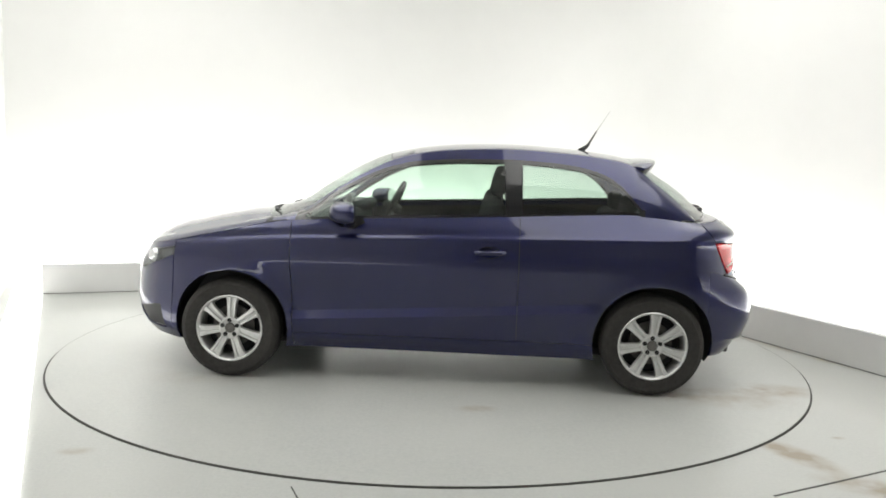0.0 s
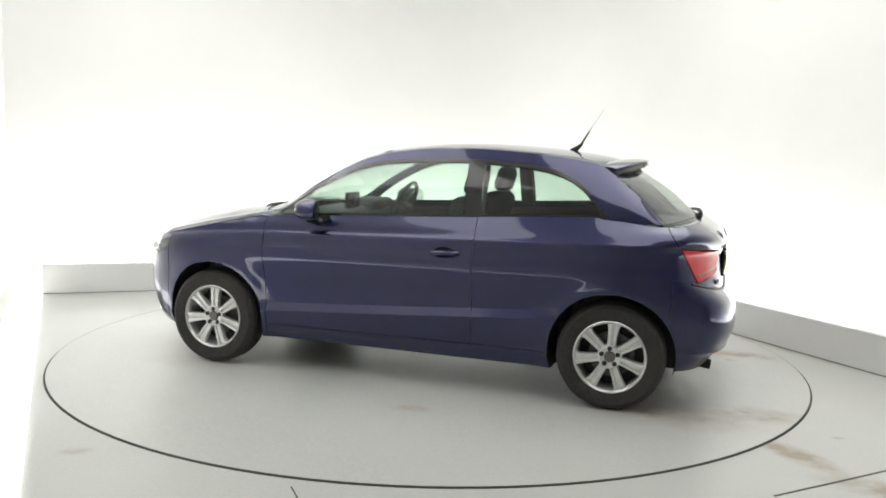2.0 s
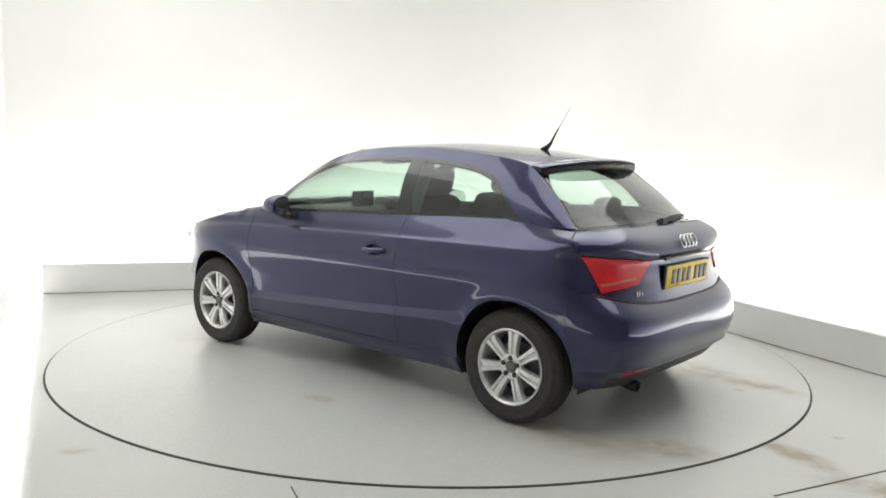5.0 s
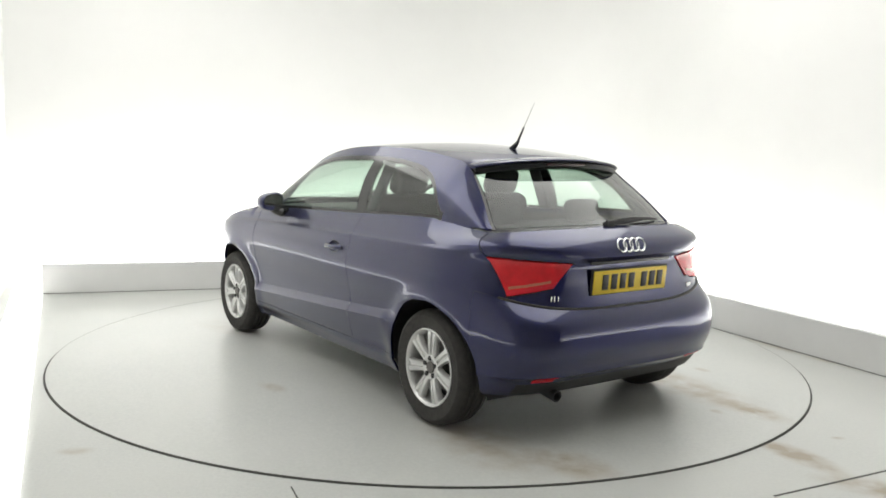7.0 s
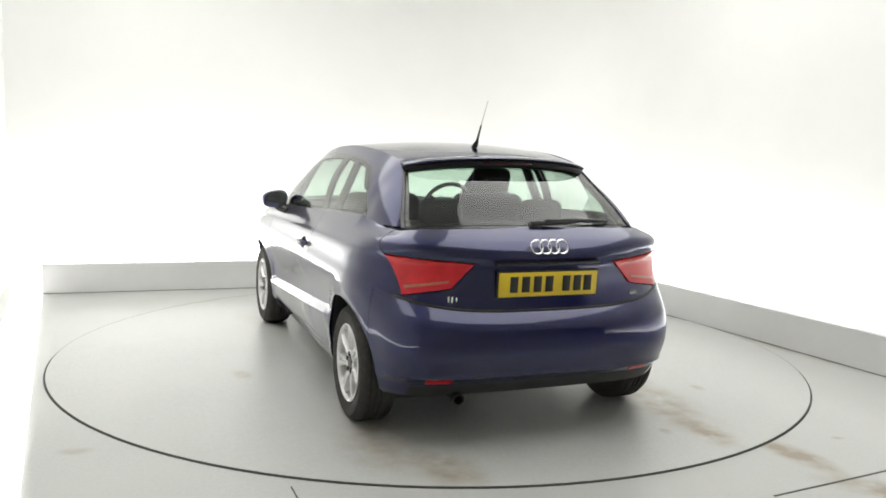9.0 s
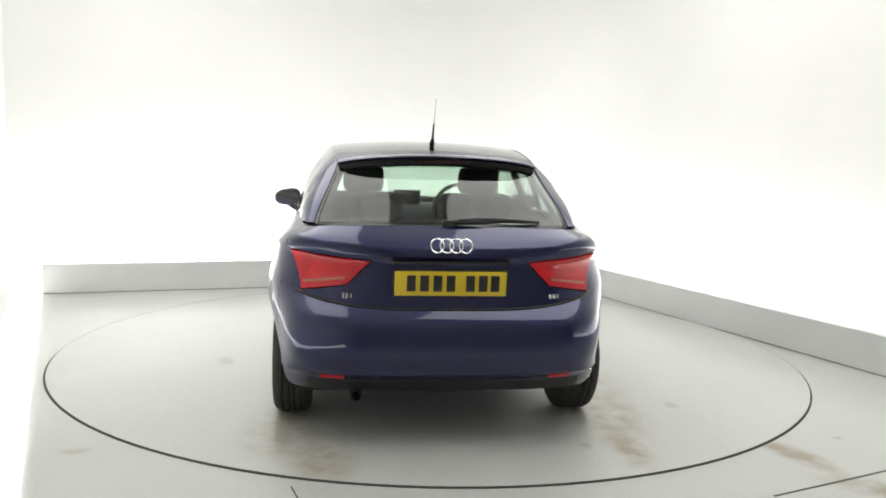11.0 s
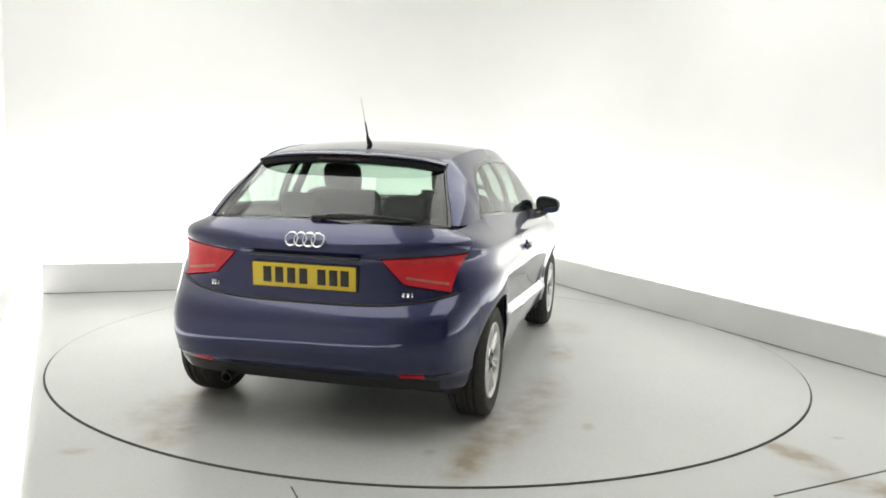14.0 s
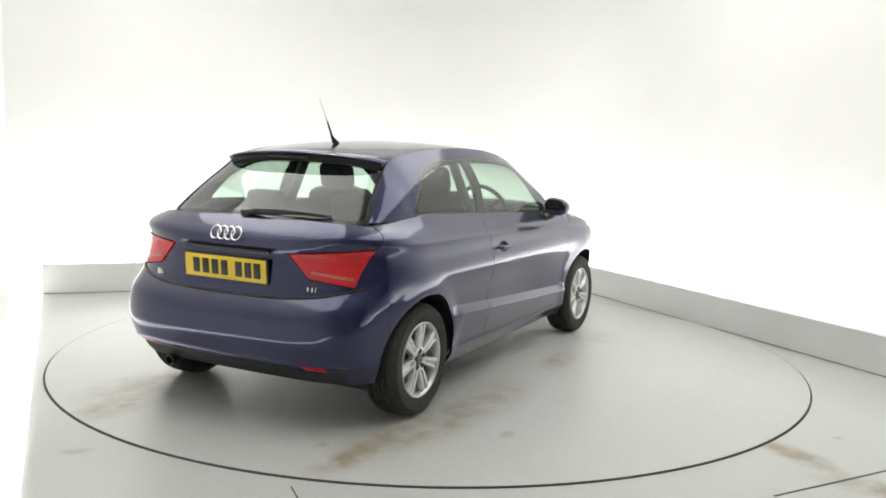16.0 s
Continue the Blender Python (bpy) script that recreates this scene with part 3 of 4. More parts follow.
def build_fittings(car, both, tailgate):
    for i, sd in ((0, 1), (1, -1)):
        door = both["door"][i]
        # mirror: cap, glass, foot
        bm = bmesh.new()
        bmesh.ops.create_uvsphere(bm, u_segments=28, v_segments=16, radius=1.0)
        for v in bm.verts:
            x, y, z = v.co
            x = math.copysign(abs(x) ** 0.8, x) if x > 0 else max(x, -0.45)
            y = math.copysign(abs(y) ** 0.75, y)
            z = math.copysign(abs(z) ** 0.8, z)
            w = 1.0 - 0.18 * (y * sd * 0.5 + 0.5)
            v.co = (0.545 + 0.095 * x - 0.025 * y * sd, sd * 0.868 + 0.092 * y, 1.003 + 0.066 * z * w - 0.006 * y * sd)
        mirror = part("wing_mirror", bm, PAINT, car, "blue wing mirror")
        bm = bmesh.new()
        ring = [bm.verts.new((0.4955 - 0.025 * math.copysign(abs(math.cos(a)) ** 0.7, math.cos(a)) * 0.9, sd * 0.868 + 0.077 * math.copysign(abs(math.cos(a)) ** 0.7, math.cos(a)) * sd, 1.002 + 0.053 * math.copysign(abs(math.sin(a)) ** 0.7, math.sin(a)))) for a in [2 * math.pi * k / 28 for k in range(28)]]
        bm.faces.new(ring)
        part("mirror_glass", bm, CHROME, mirror, "mirror glass")
        part("mirror_foot", tube_bm([(0.47, sd * 0.765, 0.925), (0.52, sd * 0.795, 0.932), (0.54, sd * 0.835, 0.945), (0.54, sd * 0.86, 0.955)], [0.012, 0.030, 0.026, 0.020], 12), GLOSS_BLACK, mirror, "black mirror foot")
        bm = bmesh.new()
        tri = [(0.66, 0.965), (0.46, 0.975), (0.44, 0.945), (0.50, 0.915), (0.58, 0.920)]
        vs = [bm.verts.new((x, sd * (0.782 + 0.35 * (0.965 - z)), z)) for x, z in tri]
        f = bm.faces.new(vs)
        r = bmesh.ops.extrude_face_region(bm, geom=[f])
        for v in r["geom"]:
            if isinstance(v, bmesh.types.BMVert):
                v.co.y += sd * 0.012
        bmesh.ops.recalc_face_normals(bm, faces=bm.faces)
        part("mirror_base", bm, GLOSS_BLACK, mirror, "black mirror base")
        # handle: cup and bar
        yb = 0.866 - side_inset(-0.30, 0.802, 1.0)
        handle = part("door_handle", tube_bm([(-0.205, sd * (yb + 0.002), 0.800), (-0.225, sd * (yb + 0.020), 0.801), (-0.285, sd * (yb + 0.028), 0.802), (-0.350, sd * (yb + 0.022), 0.804), (-0.372, sd * (yb + 0.002), 0.804)], [0.011, 0.013, 0.012, 0.013, 0.011], 10), PAINT, door, "blue door handle")
    # aerial
    aerial = part("aerial_base", tube_bm([(-0.83, 0, 1.398), (-0.87, 0, 1.407), (-0.895, 0, 1.43), (-0.905, 0, 1.447)], [0.006, 0.016, 0.010, 0.006], 12), BLACK, car, "black aerial foot")
    part("aerial_sleeve", tube_bm([(-0.890, 0, 1.425), (-0.945, 0, 1.520)], [0.007, 0.0045], 8), BLACK, aerial, "black sleeve")
    part("aerial_rod", tube_bm([(-0.945, 0, 1.520), (-1.026, 0, 1.652)], [0.0022, 0.0013], 8), ROD, aerial, "thin grey rod")
    # tailgate: plate, rings, badges, wiper, handle strip with crease shade
    tilt = Matrix.Rotation(radians(-4), 3, "Y")
    plate = part("number_plate", box_bm((-1.793, 0, 0.765), (0.012, 0.526, 0.116), tilt, 0.003), YELLOW, tailgate, "yellow number plate with dark bars")
    w = 0.050
    xs = [0.190, 0.128, 0.066, 0.004, -0.088, -0.148, -0.205]
    for y in xs:
        part("plate_bar", box_bm((-1.8005, y - 0.004, 0.766), (0.004, w - 0.009, 0.076), tilt, 0.001), INK, plate, "dark bar")
    part("plate_strip", box_bm((-1.797, 0.03, 0.716), (0.004, 0.17, 0.008), tilt), YELLOW, plate)
    part("plate_holder", box_bm((-1.787, 0, 0.766), (0.014, 0.545, 0.128), tilt, 0.004), BLACK, tailgate, "black plate surround")
    # Black strip for the handle; its colour also gives the crease's shadow line.
    part("handle_crease_strip", box_bm((-1.790, 0, 0.862), (0.020, 0.56, 0.016), None, 0.005), GLOSS_BLACK, tailgate, "black handle strip, also the shade line under the crease")
    for k in range(4):
        bm = bmesh.new()
        R, r, n, m = 0.031, 0.0040, 28, 8
        rings = []
        for i in range(n):
            a = 2 * math.pi * i / n
            rings.append([bm.verts.new((-1.787 - r * math.sin(2 * math.pi * j / m) * 1.0 + 0.42 * (R + r * math.cos(2 * math.pi * j / m)) * math.sin(a), (k - 1.5) * 0.0445 + (R + r * math.cos(2 * math.pi * j / m)) * math.cos(a), 0.941 + (R + r * math.cos(2 * math.pi * j / m)) * math.sin(a))) for j in range(m)])
        for i in range(n):
            for j in range(m):
                bm.faces.new((rings[i][j], rings[(i + 1) % n][j], rings[(i + 1) % n][(j + 1) % m], rings[i][(j + 1) % m]))
        bmesh.ops.recalc_face_normals(bm, faces=bm.faces)
        part("chrome_ring", bm, CHROME, tailgate, "chrome ring")
    for y, ww in ((0.498, 0.009), (0.482, 0.009), (0.462, 0.006), (-0.488, 0.012), (-0.508, 0.014), (-0.527, 0.007)):
        x = -1.15 - (REAR_X(0.70) - 1.15) * (1 - (abs(y) / 0.862) ** tail_round(0.70)) ** (1 / tail_round(0.70)) - 0.006
        part("badge_bar", box_bm((x, y, 0.701), (0.004, ww, 0.028 if y > 0.47 else 0.021), Matrix.Rotation(radians(math.copysign(16, y)), 3, "Z") if abs(y) > 0.3 else None, 0.001), CHROME, tailgate, "small chrome badge bar")
    wiper = part("wiper_mount", rounded_bm((-1.625, 0.0, 1.024), (0.05, 0.060, 0.030), 0.010), BLACK, tailgate, "black wiper mount")
    part("wiper_arm", tube_bm([(-1.637, 0.025, 1.036), (-1.637, -0.14, 1.039), (-1.614, -0.26, 1.043)], [0.014, 0.011, 0.007], 8), BLACK, wiper, "black wiper arm")
    part("wiper_blade", tube_bm([(-1.640, -0.05, 1.050), (-1.622, -0.20, 1.050), (-1.585, -0.35, 1.044), (-1.540, -0.47, 1.034)], [0.007, 0.010, 0.009, 0.006], 8), BLACK, wiper, "black wiper blade")
    # Dark tube along the tailgate's lower gap; its colour stands in for shade.
    gap_line = []
    for k in range(61):
        y = -0.725 + 1.45 * k / 60
        z = 0.640 + 0.067 * (abs(y) / 0.72) ** 3.4
        n = tail_round(z)
        x = -1.15 - (REAR_X(z) - 1.15) * max(0.0, 1 - (abs(y) / (0.862 - side_inset(-1.6, z, 1.02))) ** n) ** (1 / n)
        gap_line.append((x - 0.0025, y, z + 0.001))
    part("tailgate_gap_shade", tube_bm(gap_line, 0.0066, 8), INK, tailgate, "dark tube coloured as the shade in the gap under the tailgate")
    # exhaust
    pipe = part("exhaust_pipe", lathe_bm([(0.024, -0.20), (0.028, -0.20), (0.029, 0.02), (0.024, 0.02), (0.023, -0.19), (0.001, -0.19)], 20), BLACK, car, "blackened exhaust pipe")
    pipe.matrix_basis = pose(-1.735, 0.43, 0.222, 0, 0, 90) @ pose(0, 0, 0, -8, 0, 0)
    # floor pan
    bm = box_bm((0.12, 0, 0.205), (2.9, 1.24, 0.05), None, 0.01)
    part("floor_pan", bm, BLACK, car, "black underside")
    # front wipers on the scuttle
    for y0 in (0.10, -0.42):
        part("front_wiper", tube_bm([(1.10, y0, 0.975), (1.075, y0 + 0.28, 0.985), (1.00, y0 + 0.46, 0.985)], [0.012, 0.009, 0.006], 8), BLACK, car, "black windscreen wiper")


def build_cabin(car):
    for sd in (1, -1):
        lean = Matrix.Rotation(radians(-16), 3, "Y")
        seat = part("front_seat", rounded_bm((0.12, sd * 0.36, 0.46), (0.52, 0.50, 0.16), 0.06), CLOTH, car, "dark cloth front seat")
        part("backrest", rounded_bm((-0.22, sd * 0.36, 0.80), (0.14, 0.48, 0.62), 0.06, lean), CLOTH, seat)
        part("headrest", rounded_bm((-0.33, sd * 0.36, 1.185), (0.10, 0.25, 0.17), 0.045, lean), CLOTH, seat, "dark cloth headrest")
        for o in (-0.05, 0.05):
            part("headrest_post", tube_bm([(-0.315, sd * 0.36 + o, 1.06), (-0.335, sd * 0.36 + o, 1.16)], 0.006, 8), CHROME, seat)
        part("rear_headrest", rounded_bm((-1.13, sd * 0.30, 1.055), (0.09, 0.24, 0.13), 0.04), CLOTH, car, "dark cloth rear headrest")
    part("rear_bench", rounded_bm((-0.72, 0, 0.48), (0.50, 1.16, 0.16), 0.06), CLOTH, car, "dark cloth rear bench")
    part("rear_bench_back", rounded_bm((-1.04, 0, 0.76), (0.14, 1.16, 0.50), 0.06, Matrix.Rotation(radians(-18), 3, "Y")), CLOTH, car)
    part("parcel_shelf", rounded_bm((-1.36, 0, 0.965), (0.46, 1.16, 0.02), 0.008), TRIM, car, "dark parcel shelf")
    dash = part("dashboard", rounded_bm((0.78, 0, 0.86), (0.36, 1.30, 0.20), 0.07), TRIM, car, "dark dashboard")
    part("instrument_hood", rounded_bm((0.66, -0.36, 0.975), (0.20, 0.32, 0.07), 0.03), TRIM, dash)
    part("screen", rounded_bm((0.66, 0.0, 1.01), (0.03, 0.20, 0.11), 0.01), GLOSS_BLACK, dash, "folded black screen")
    bm = bmesh.new()
    n, m = 36, 8
    rot_m = Matrix.Rotation(radians(66), 3, "Y")
    rings = []
    for i in range(n):
        a = 2 * math.pi * i / n
        ring = []
        for j in range(m):
            b = 2 * math.pi * j / m
            p = Vector(((0.178 + 0.015 * math.cos(b)) * math.cos(a), (0.178 + 0.015 * math.cos(b)) * math.sin(a), 0.015 * math.sin(b)))
            ring.append(bm.verts.new(rot_m @ p + Vector((0.42, -0.36, 0.965))))
        rings.append(ring)
    for i in range(n):
        for j in range(m):
            bm.faces.new((rings[i][j], rings[(i + 1) % n][j], rings[(i + 1) % n][(j + 1) % m], rings[i][(j + 1) % m]))
    wheel = part("steering_wheel", bm, BLACK, car, "black steering wheel")
    part("steering_hub", rounded_bm((0.43, -0.36, 0.96), (0.05, 0.14, 0.13), 0.02, rot_m), BLACK, wheel)
    for a in (0, 120, 240):
        d = rot_m @ Vector((math.cos(radians(a)), math.sin(radians(a)), 0))
        c = Vector((0.43, -0.36, 0.96))
        part("steering_spoke", tube_bm([c + d * 0.05, c + d * 0.175], 0.014, 8), BLACK, wheel)
    part("rear_view_mirror", rounded_bm((0.36, 0, 1.30), (0.04, 0.24, 0.065), 0.018), BLACK, car, "black rear-view mirror")
    for sd in (1, -1):
        part("sun_visor", rounded_bm((0.26, sd * 0.30, 1.335), (0.14, 0.36, 0.015), 0.006, Matrix.Rotation(radians(22), 3, "Y")), PALE_TRIM, car)
        part("belt_pillar", rounded_bm((-0.42, sd * 0.615, 1.15), (0.09, 0.03, 0.32), 0.012, Matrix.Rotation(radians(sd * 24), 3, "X")), TRIM, car)


def build_wheels(car):
    for name, x, y in (("wheel", 1.2345, 0.740), ("wheel", -1.2345, 0.740), ("wheel", 1.2345, -0.740), ("wheel", -1.2345, -0.740)):
        side = 1 if y > 0 else -1
        w = new(name)
        w.parent = car
        w.matrix_basis = pose(x, y, 0.295, 0, 0, 0 if side > 0 else 180)
        prof = [(0.200, -0.085), (0.225, -0.092), (0.262, -0.097), (0.281, -0.086), (0.2925, -0.066), (0.295, -0.052), (0.288, -0.049), (0.288, -0.043), (0.295, -0.040), (0.295, -0.018), (0.288, -0.015), (0.288, -0.009), (0.295, -0.006), (0.295, 0.006), (0.288, 0.009), (0.288, 0.015), (0.295, 0.018), (0.295, 0.040), (0.288, 0.043), (0.288, 0.049), (0.295, 0.052), (0.2925, 0.066), (0.281, 0.086), (0.262, 0.097), (0.225, 0.092), (0.204, 0.088), (0.196, 0.080), (0.190, 0.0), (0.200, -0.085)]
        part("tyre", lathe_bm(prof, 64), RUBBER, w, "black rubber tyre")
        rim = [(0.195, 0.082), (0.199, 0.088), (0.194, 0.092), (0.186, 0.086), (0.180, 0.070), (0.176, 0.0), (0.180, -0.08), (0.186, -0.08)]
        part("rim", lathe_bm(rim, 64), ALLOY, w, "silver alloy rim")
        part("brake_disc", lathe_bm([(0.001, 0.0), (0.125, 0.0), (0.125, -0.02), (0.001, -0.02)], 32), DARK_METAL, w)
        part("wheel_back", lathe_bm([(0.001, -0.05), (0.19, -0.05), (0.19, -0.06), (0.001, -0.06)], 32), BLACK, w)
        for k in range(7):
            a = 2 * math.pi * k / 7 + radians(95)
            bm = bmesh.new()
            pts = [(0.045, 0.023, 0.074), (0.085, 0.0245, 0.080), (0.125, 0.0275, 0.084), (0.160, 0.031, 0.085), (0.176, 0.037, 0.084), (0.188, 0.046, 0.083)]
            rows = []
            for r, hw, o in pts:
                ring = []
                for u, d in ((-1, -0.034), (-0.96, -0.007), (-0.84, -0.001), (-0.20, 0.0), (-0.06, -0.010), (0.30, -0.012), (0.44, -0.004), (0.84, -0.003), (0.96, -0.008), (1, -0.034)):
                    ring.append(bm.verts.new((r * math.cos(a) - u * hw * math.sin(a), o + d, r * math.sin(a) + u * hw * math.cos(a))))
                rows.append(ring)
            for p, q in zip(rows, rows[1:]):
                for i in range(len(p) - 1):
                    bm.faces.new((p[i], p[i + 1], q[i + 1], q[i]))
            bmesh.ops.recalc_face_normals(bm, faces=bm.faces)
            part("spoke", bm, ALLOY, w)
        hub = part("hub", lathe_bm([(0.001, 0.070), (0.030, 0.070), (0.054, 0.079), (0.066, 0.074), (0.070, 0.05)], 32), ALLOY, w)
        part("centre_cap", lathe_bm([(0.001, 0.080), (0.026, 0.080), (0.030, 0.076), (0.030, 0.068)], 24), DARK_METAL, hub, "grey centre cap")
        # Raised black discs colour in the shade of the five bolt holes.
        for k in range(5):
            a = 2 * math.pi * k / 5 + 0.3
            bm = lathe_bm([(0.001, 0.0815), (0.011, 0.0815), (0.013, 0.080), (0.013, 0.065)], 12)
            bmesh.ops.translate(bm, verts=bm.verts, vec=(0.046 * math.cos(a), 0.0, 0.046 * math.sin(a)))
            part("bolt_hole_shade", bm, BLACK, hub)
        # arch liner
        bm = bmesh.new()
        ra, rb = [], []
        for k in range(25):
            a = math.pi * (k / 24 * 1.24 - 0.12)
            lx, lz = x + 0.348 * math.cos(a), 0.302 + 0.348 * math.sin(a)
            ra.append(bm.verts.new((lx, side * (half_width(lx, max(lz, 0.19)) - 0.02), max(lz, 0.19))))
            rb.append(bm.verts.new((lx, side * 0.50, max(lz, 0.19))))
        for k in range(24):
            bm.faces.new((ra[k], ra[k + 1], rb[k + 1], rb[k]))
        bm.faces.new(rb)
        part("arch_liner", bm, BLACK, car, "black wheel arch liner")


# ---- the studio ----
def line_at(p, q, d):
    """Two points moved sideways by d (to the left of p to q)."""
    v = (Vector(q) - Vector(p)).normalized()
    n = Vector((-v.y, v.x))
    return Vector(p) + n * d, Vector(q) + n * d


def wall_bm(p, q, z0, z1, thick):
    """A wall whose room face runs from p to q, thick to its left."""
    a, b = line_at(p, q, thick)
    bm = bmesh.new()
    base = [bm.verts.new((*c, z0)) for c in (Vector(p), Vector(q), b, a)]
    f = bm.faces.new(base)
    r = bmesh.ops.extrude_face_region(bm, geom=[f])
    for v in r["geom"]:
        if isinstance(v, bmesh.types.BMVert):
            v.co.z = z1
    bmesh.ops.recalc_face_normals(bm, faces=bm.faces)
    return bm


CORNER = (1.175, 3.20)
BACK_L = (-3.435, 1.61)
RIGHT_F = (5.527, -5.8)
LEFT_F = (-0.45, -5.55)
SEAM = 1.28


def build_studio():
    bm = bmesh.new()
    ring = [bm.verts.new(((TABLE_R + 0.004) * math.cos(2 * math.pi * k / 128), (TABLE_R + 0.004) * math.sin(2 * math.pi * k / 128), 0)) for k in range(128)]
    outer = [bm.verts.new((11 * math.cos(2 * math.pi * k / 128), 11 * math.sin(2 * math.pi * k / 128), 0)) for k in range(128)]
    for k in range(128):
        bm.faces.new((ring[k], outer[k], outer[(k + 1) % 128], ring[(k + 1) % 128]))
    tagged(link_bm("floor", bm, floor_mat("floor_paint", 1, FLOOR_STAINS), smooth=False), "pale grey painted studio floor with brown stains", "floor", kind="structure")
    tagged(link_bm("floor_gap", lathe_bm([(TABLE_R + 0.02, -0.003), (TABLE_R + 0.02, -0.03), (TABLE_R - 0.03, -0.03), (TABLE_R - 0.03, -0.004)], 128, "Z"), GROOVE), "dark gap round the turntable", "gap", kind="structure")
    table = new("turntable")
    tagged(table, "round pale grey turntable flush with the floor", "turntable")
    bm = lathe_bm([(0.001, TABLE_Z), (TABLE_R - 0.005, TABLE_Z), (TABLE_R - 0.005, -0.02)], 128, "Z")
    part("disc", bm, floor_mat("disc_paint", 2, TABLE_STAINS), table)
    part("edge_ring", lathe_bm([(TABLE_R - 0.0072, TABLE_Z + 0.0012), (TABLE_R - 0.0045, TABLE_Z + 0.0012), (TABLE_R - 0.003, TABLE_Z - 0.001), (TABLE_R - 0.003, -0.03), (TABLE_R - 0.0045, -0.03)], 128, "Z"), GROOVE, table, "thin dark steel edge")
    for p, q, wd in (((1.45, -2.45), (2.12, -2.115), 0.010), ((-0.56, -2.475), (-0.47, -2.70), 0.006)):
        tagged(link_bm("floor_joint", wall_bm(p, q, -0.002, 0.0022, wd), GROOVE, smooth=False), "dark joint in the floor", "joint", kind="structure")
    # low plinths that hide the wall lights
    for name, p, q in (("plinth_back", BACK_L, CORNER), ("plinth_right", CORNER, RIGHT_F)):
        tagged(link_bm(name, wall_bm(p, q, 0.006, 0.262, 0.06), WHITE_PLINTH, smooth=False), "low white plinth along the studio wall", "plinth", kind="structure")
        a, b = line_at(p, q, 0.006)
        tagged(link_bm("plinth_gap", wall_bm(a, b, 0, 0.006, 0.05), FAINT, smooth=False), "dark shadow gap under the plinth", "gap", kind="structure")
    d = 0.75
    a, b = line_at(BACK_L, CORNER, d)
    c, e = line_at(CORNER, RIGHT_F, d)
    # meet of the two walls
    u, v = b - a, e - c
    k = ((c - a).x * v.y - (c - a).y * v.x) / (u.x * v.y - u.y * v.x)
    corner = a + u * k
    left = a - u.normalized() * 0.35
    ru, rv = u.normalized(), v.normalized()
    seam = a + ru * SEAM
    tagged(link_bm("wall_joint", wall_bm(seam - ru * 0.008, seam + ru * 0.008, 0.45, 1.05, -0.006), WHITE_PLINTH, smooth=False), "thin white joint cover on the wall", "joint", kind="structure")
    turn = math.acos(max(-1, min(1, ru.dot(rv))))
    rad = 1.3
    cut = rad * math.tan(turn / 2)
    for name, p, q in (("wall_back", left, corner - ru * cut), ("wall_right", corner + rv * cut, e)):
        tagged(link_bm(name, wall_bm(p, q, 0, CEIL, 0.1), WHITE_WALL, smooth=False), "plain white studio wall", "wall", kind="structure")
    centre = corner - ru * cut + Vector((ru.y, -ru.x)) * rad
    bm = bmesh.new()
    cols = []
    for k in range(33):
        n = Matrix.Rotation(-turn * k / 32, 2) @ Vector((-ru.y, ru.x))
        cols.append([bm.verts.new((*(centre + n * rr), z)) for rr, z in ((rad, 0), (rad, CEIL), (rad + 0.1, CEIL), (rad + 0.1, 0))])
    for c0, c1 in zip(cols, cols[1:]):
        for k in range(4):
            bm.faces.new((c0[k], c0[(k + 1) % 4], c1[(k + 1) % 4], c1[k]))
    bmesh.ops.recalc_face_normals(bm, faces=bm.faces)
    tagged(link_bm("wall_corner", bm, WHITE_WALL), "rounded white studio wall corner", "wall", kind="structure")
    tagged(link_bm("wall_left", wall_bm((LEFT_F[0] - 0.1, LEFT_F[1] - 1.5), left, 0, CEIL, 0.1), WHITE_WALL, smooth=False), "plain white studio wall", "wall", kind="structure")
    tagged(link_bm("wall_front", wall_bm((7.0, -7.05), (-1.2, -7.05), 0, CEIL, -0.1), GREY_WALL, smooth=False), "plain grey studio wall", "wall", kind="structure")
    bm = box_bm((0.5, -1.5, CEIL + 0.05), (16, 14, 0.1))
    tagged(link_bm("ceiling", bm, WHITE_WALL, smooth=False), "white ceiling", "ceiling", kind="structure")
    # wall lights behind the plinths
    for p, q in ((BACK_L, CORNER), (CORNER, RIGHT_F)):
        p2, q2 = line_at(p, q, 0.42)
        mid, ln = (p2 + q2) / 2, (q2 - p2).length
        n = Vector((-(q2 - p2).y, (q2 - p2).x)).normalized()
        area_lamp("trough_light", look((mid.x, mid.y, 0.12), (mid.x + n.x, mid.y + n.y, 0.75)), ln, 0.12, TROUGH * ln * (0.55 if p == CORNER else 1.18), LAMP_TINT)
    # long white light box along the foot of the left wall
    p, q = Vector(BACK_L), Vector((-0.65, -4.80))
    n = Vector((-(q - p).y, (q - p).x)).normalized() * -1
    bm = bmesh.new()
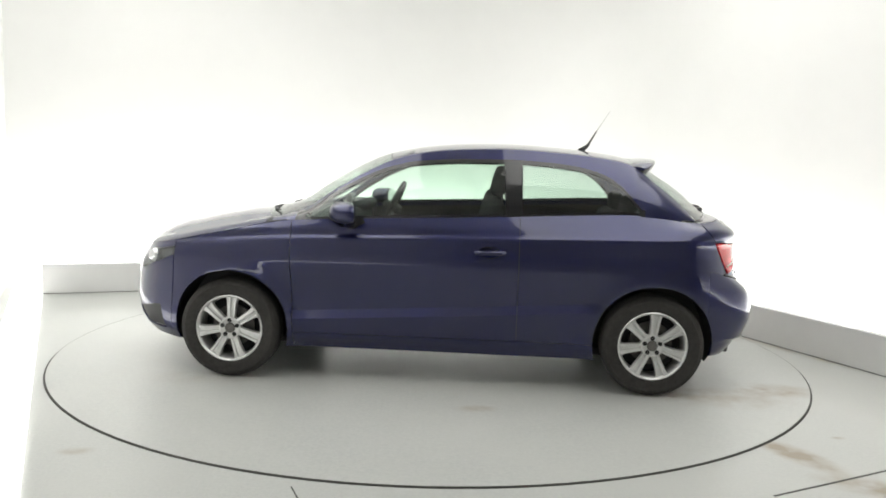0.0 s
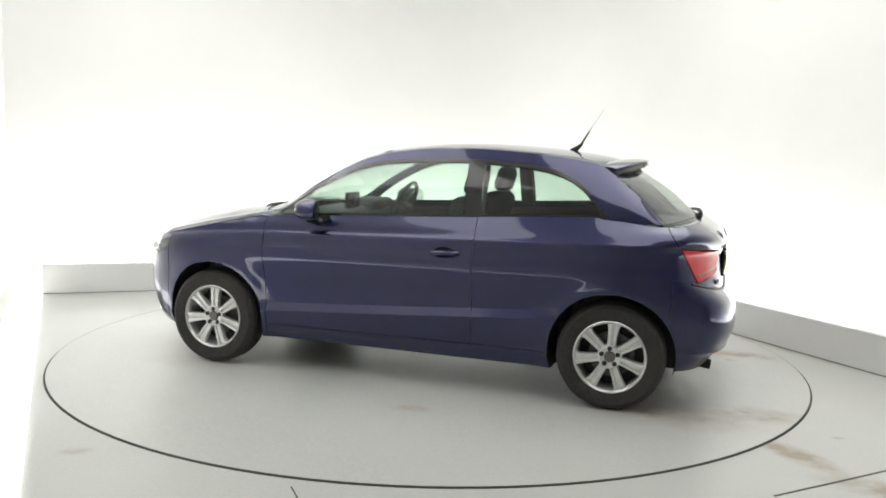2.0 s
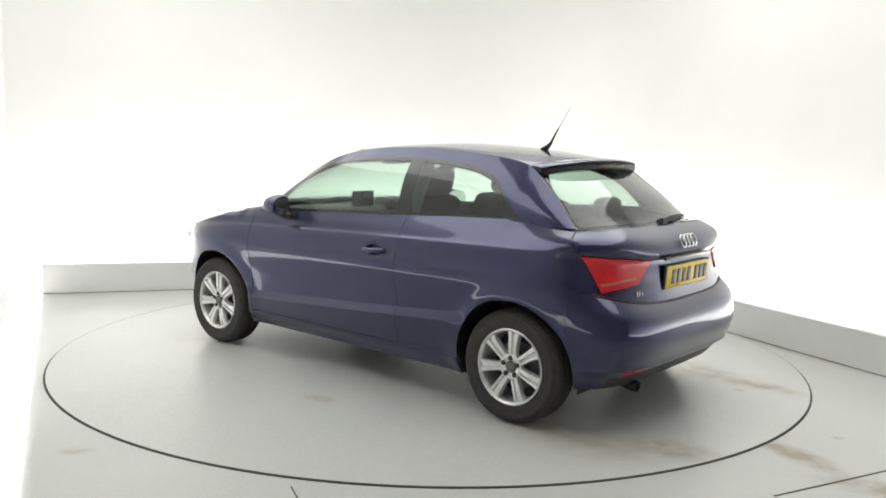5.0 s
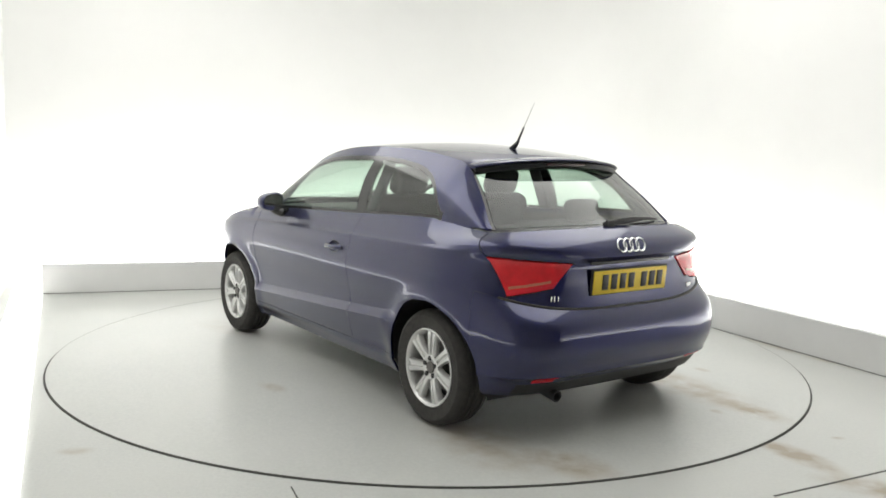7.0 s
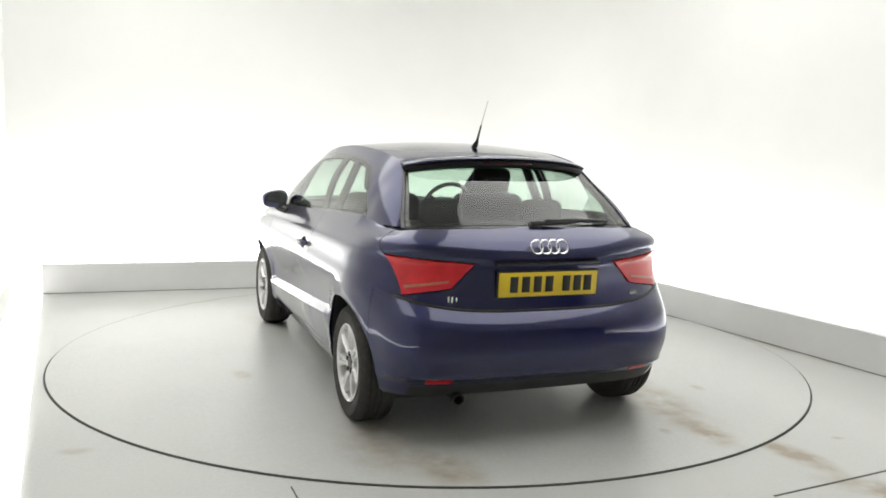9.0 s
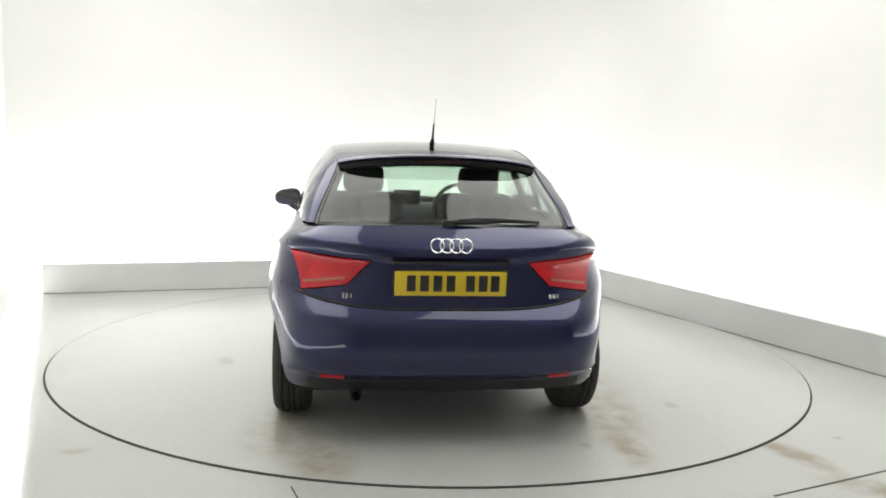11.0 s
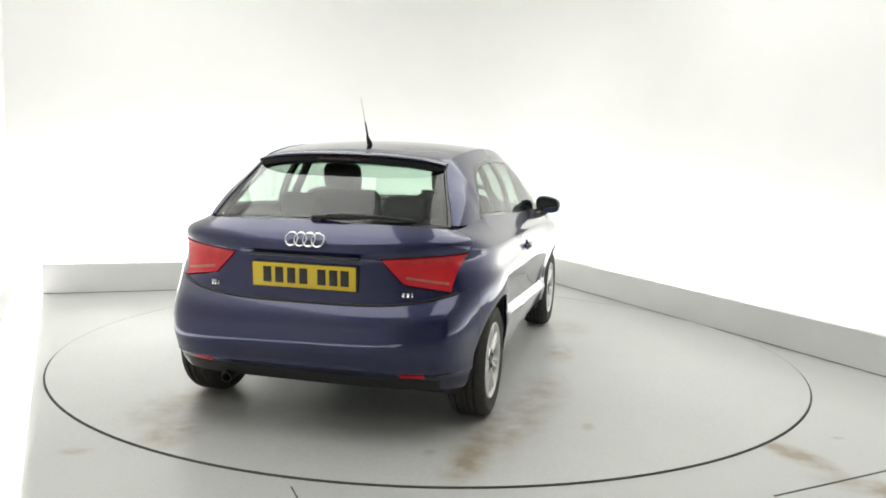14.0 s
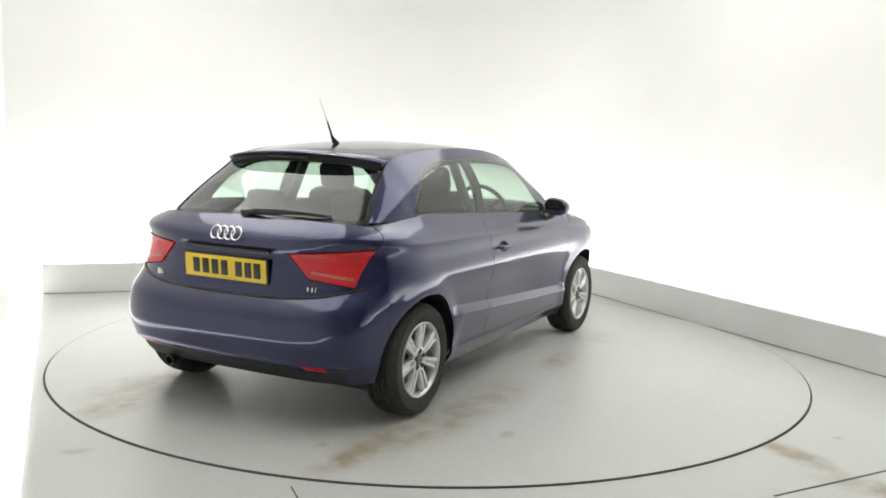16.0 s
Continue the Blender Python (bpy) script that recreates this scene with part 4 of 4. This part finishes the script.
    vs = [bm.verts.new((*c, z)) for c, z in ((p, 0.004), (q, 0.004), (q + n * 0.24, 0.03), (p + n * 0.24, 0.03))]
    bm.faces.new(vs)
    r = bmesh.ops.extrude_face_region(bm, geom=list(bm.faces))
    for v in r["geom"]:
        if isinstance(v, bmesh.types.BMVert):
            v.co.z += 0.012
    bmesh.ops.recalc_face_normals(bm, faces=bm.faces)
    tagged(link_bm("light_box", bm, emit_mat("light_box_glow", LAMP_TINT, 2.4), smooth=False), "long glowing white light box along the wall", "light", kind="structure")
    # two long soft boxes under the ceiling, one each side of the turntable
    for x in (-1.9, 1.7):
        area_lamp("ceiling_light", pose(x, -0.6, CEIL - 0.03), 2.6, 5.2, CEILING / 2, LAMP_TINT)
    return table


# x, y, turn, half length, half width, strength
FLOOR_STAINS = [(1.76, -1.96, -64, 0.33, 0.12, 1.9), (1.95, -2.34, -25, 0.34, 0.15, 1.3), (2.62, 0.20, -62, 0.8, 0.11, 0.65), (1.90, 1.80, -45, 0.6, 0.12, 0.7),
                (2.07, -1.69, 0, 0.05, 0.03, 1.5), (-1.58, -2.13, 10, 0.11, 0.07, 0.8)]
TABLE_STAINS = [(2.05, -0.88, 0, 0.36, 0.20, 1.0), (1.62, -1.03, -12, 0.62, 0.28, 0.75), (2.10, 0.56, -8, 0.34, 0.14, 1.3), (1.62, 0.66, -10, 0.66, 0.28, 0.95),
                (0.95, 0.80, -5, 0.66, 0.24, 0.75), (-0.08, 0.89, 0, 0.36, 0.14, 0.9), (0.25, -1.38, 0, 0.15, 0.08, 0.8), (2.02, 0.37, 0, 0.06, 0.045, 1.2),
                (1.46, 1.09, 0, 0.09, 0.05, 0.9), (-0.95, 0.95, 10, 0.40, 0.22, 0.5), (-1.3, -0.9, 5, 0.5, 0.2, 0.3)]
build_parts = build_car()
car = build_parts[0]
table = build_studio()


def motions():
    """The car and the disc under it turn together."""
    walk(car, [(k * 0.5, on_table(k * 0.5)) for k in range(33)])
    walk(table, [(k * 0.5, pose(0, 0, 0, 0, 0, heading(k * 0.5) - HEAD0)) for k in range(33)])


motions()
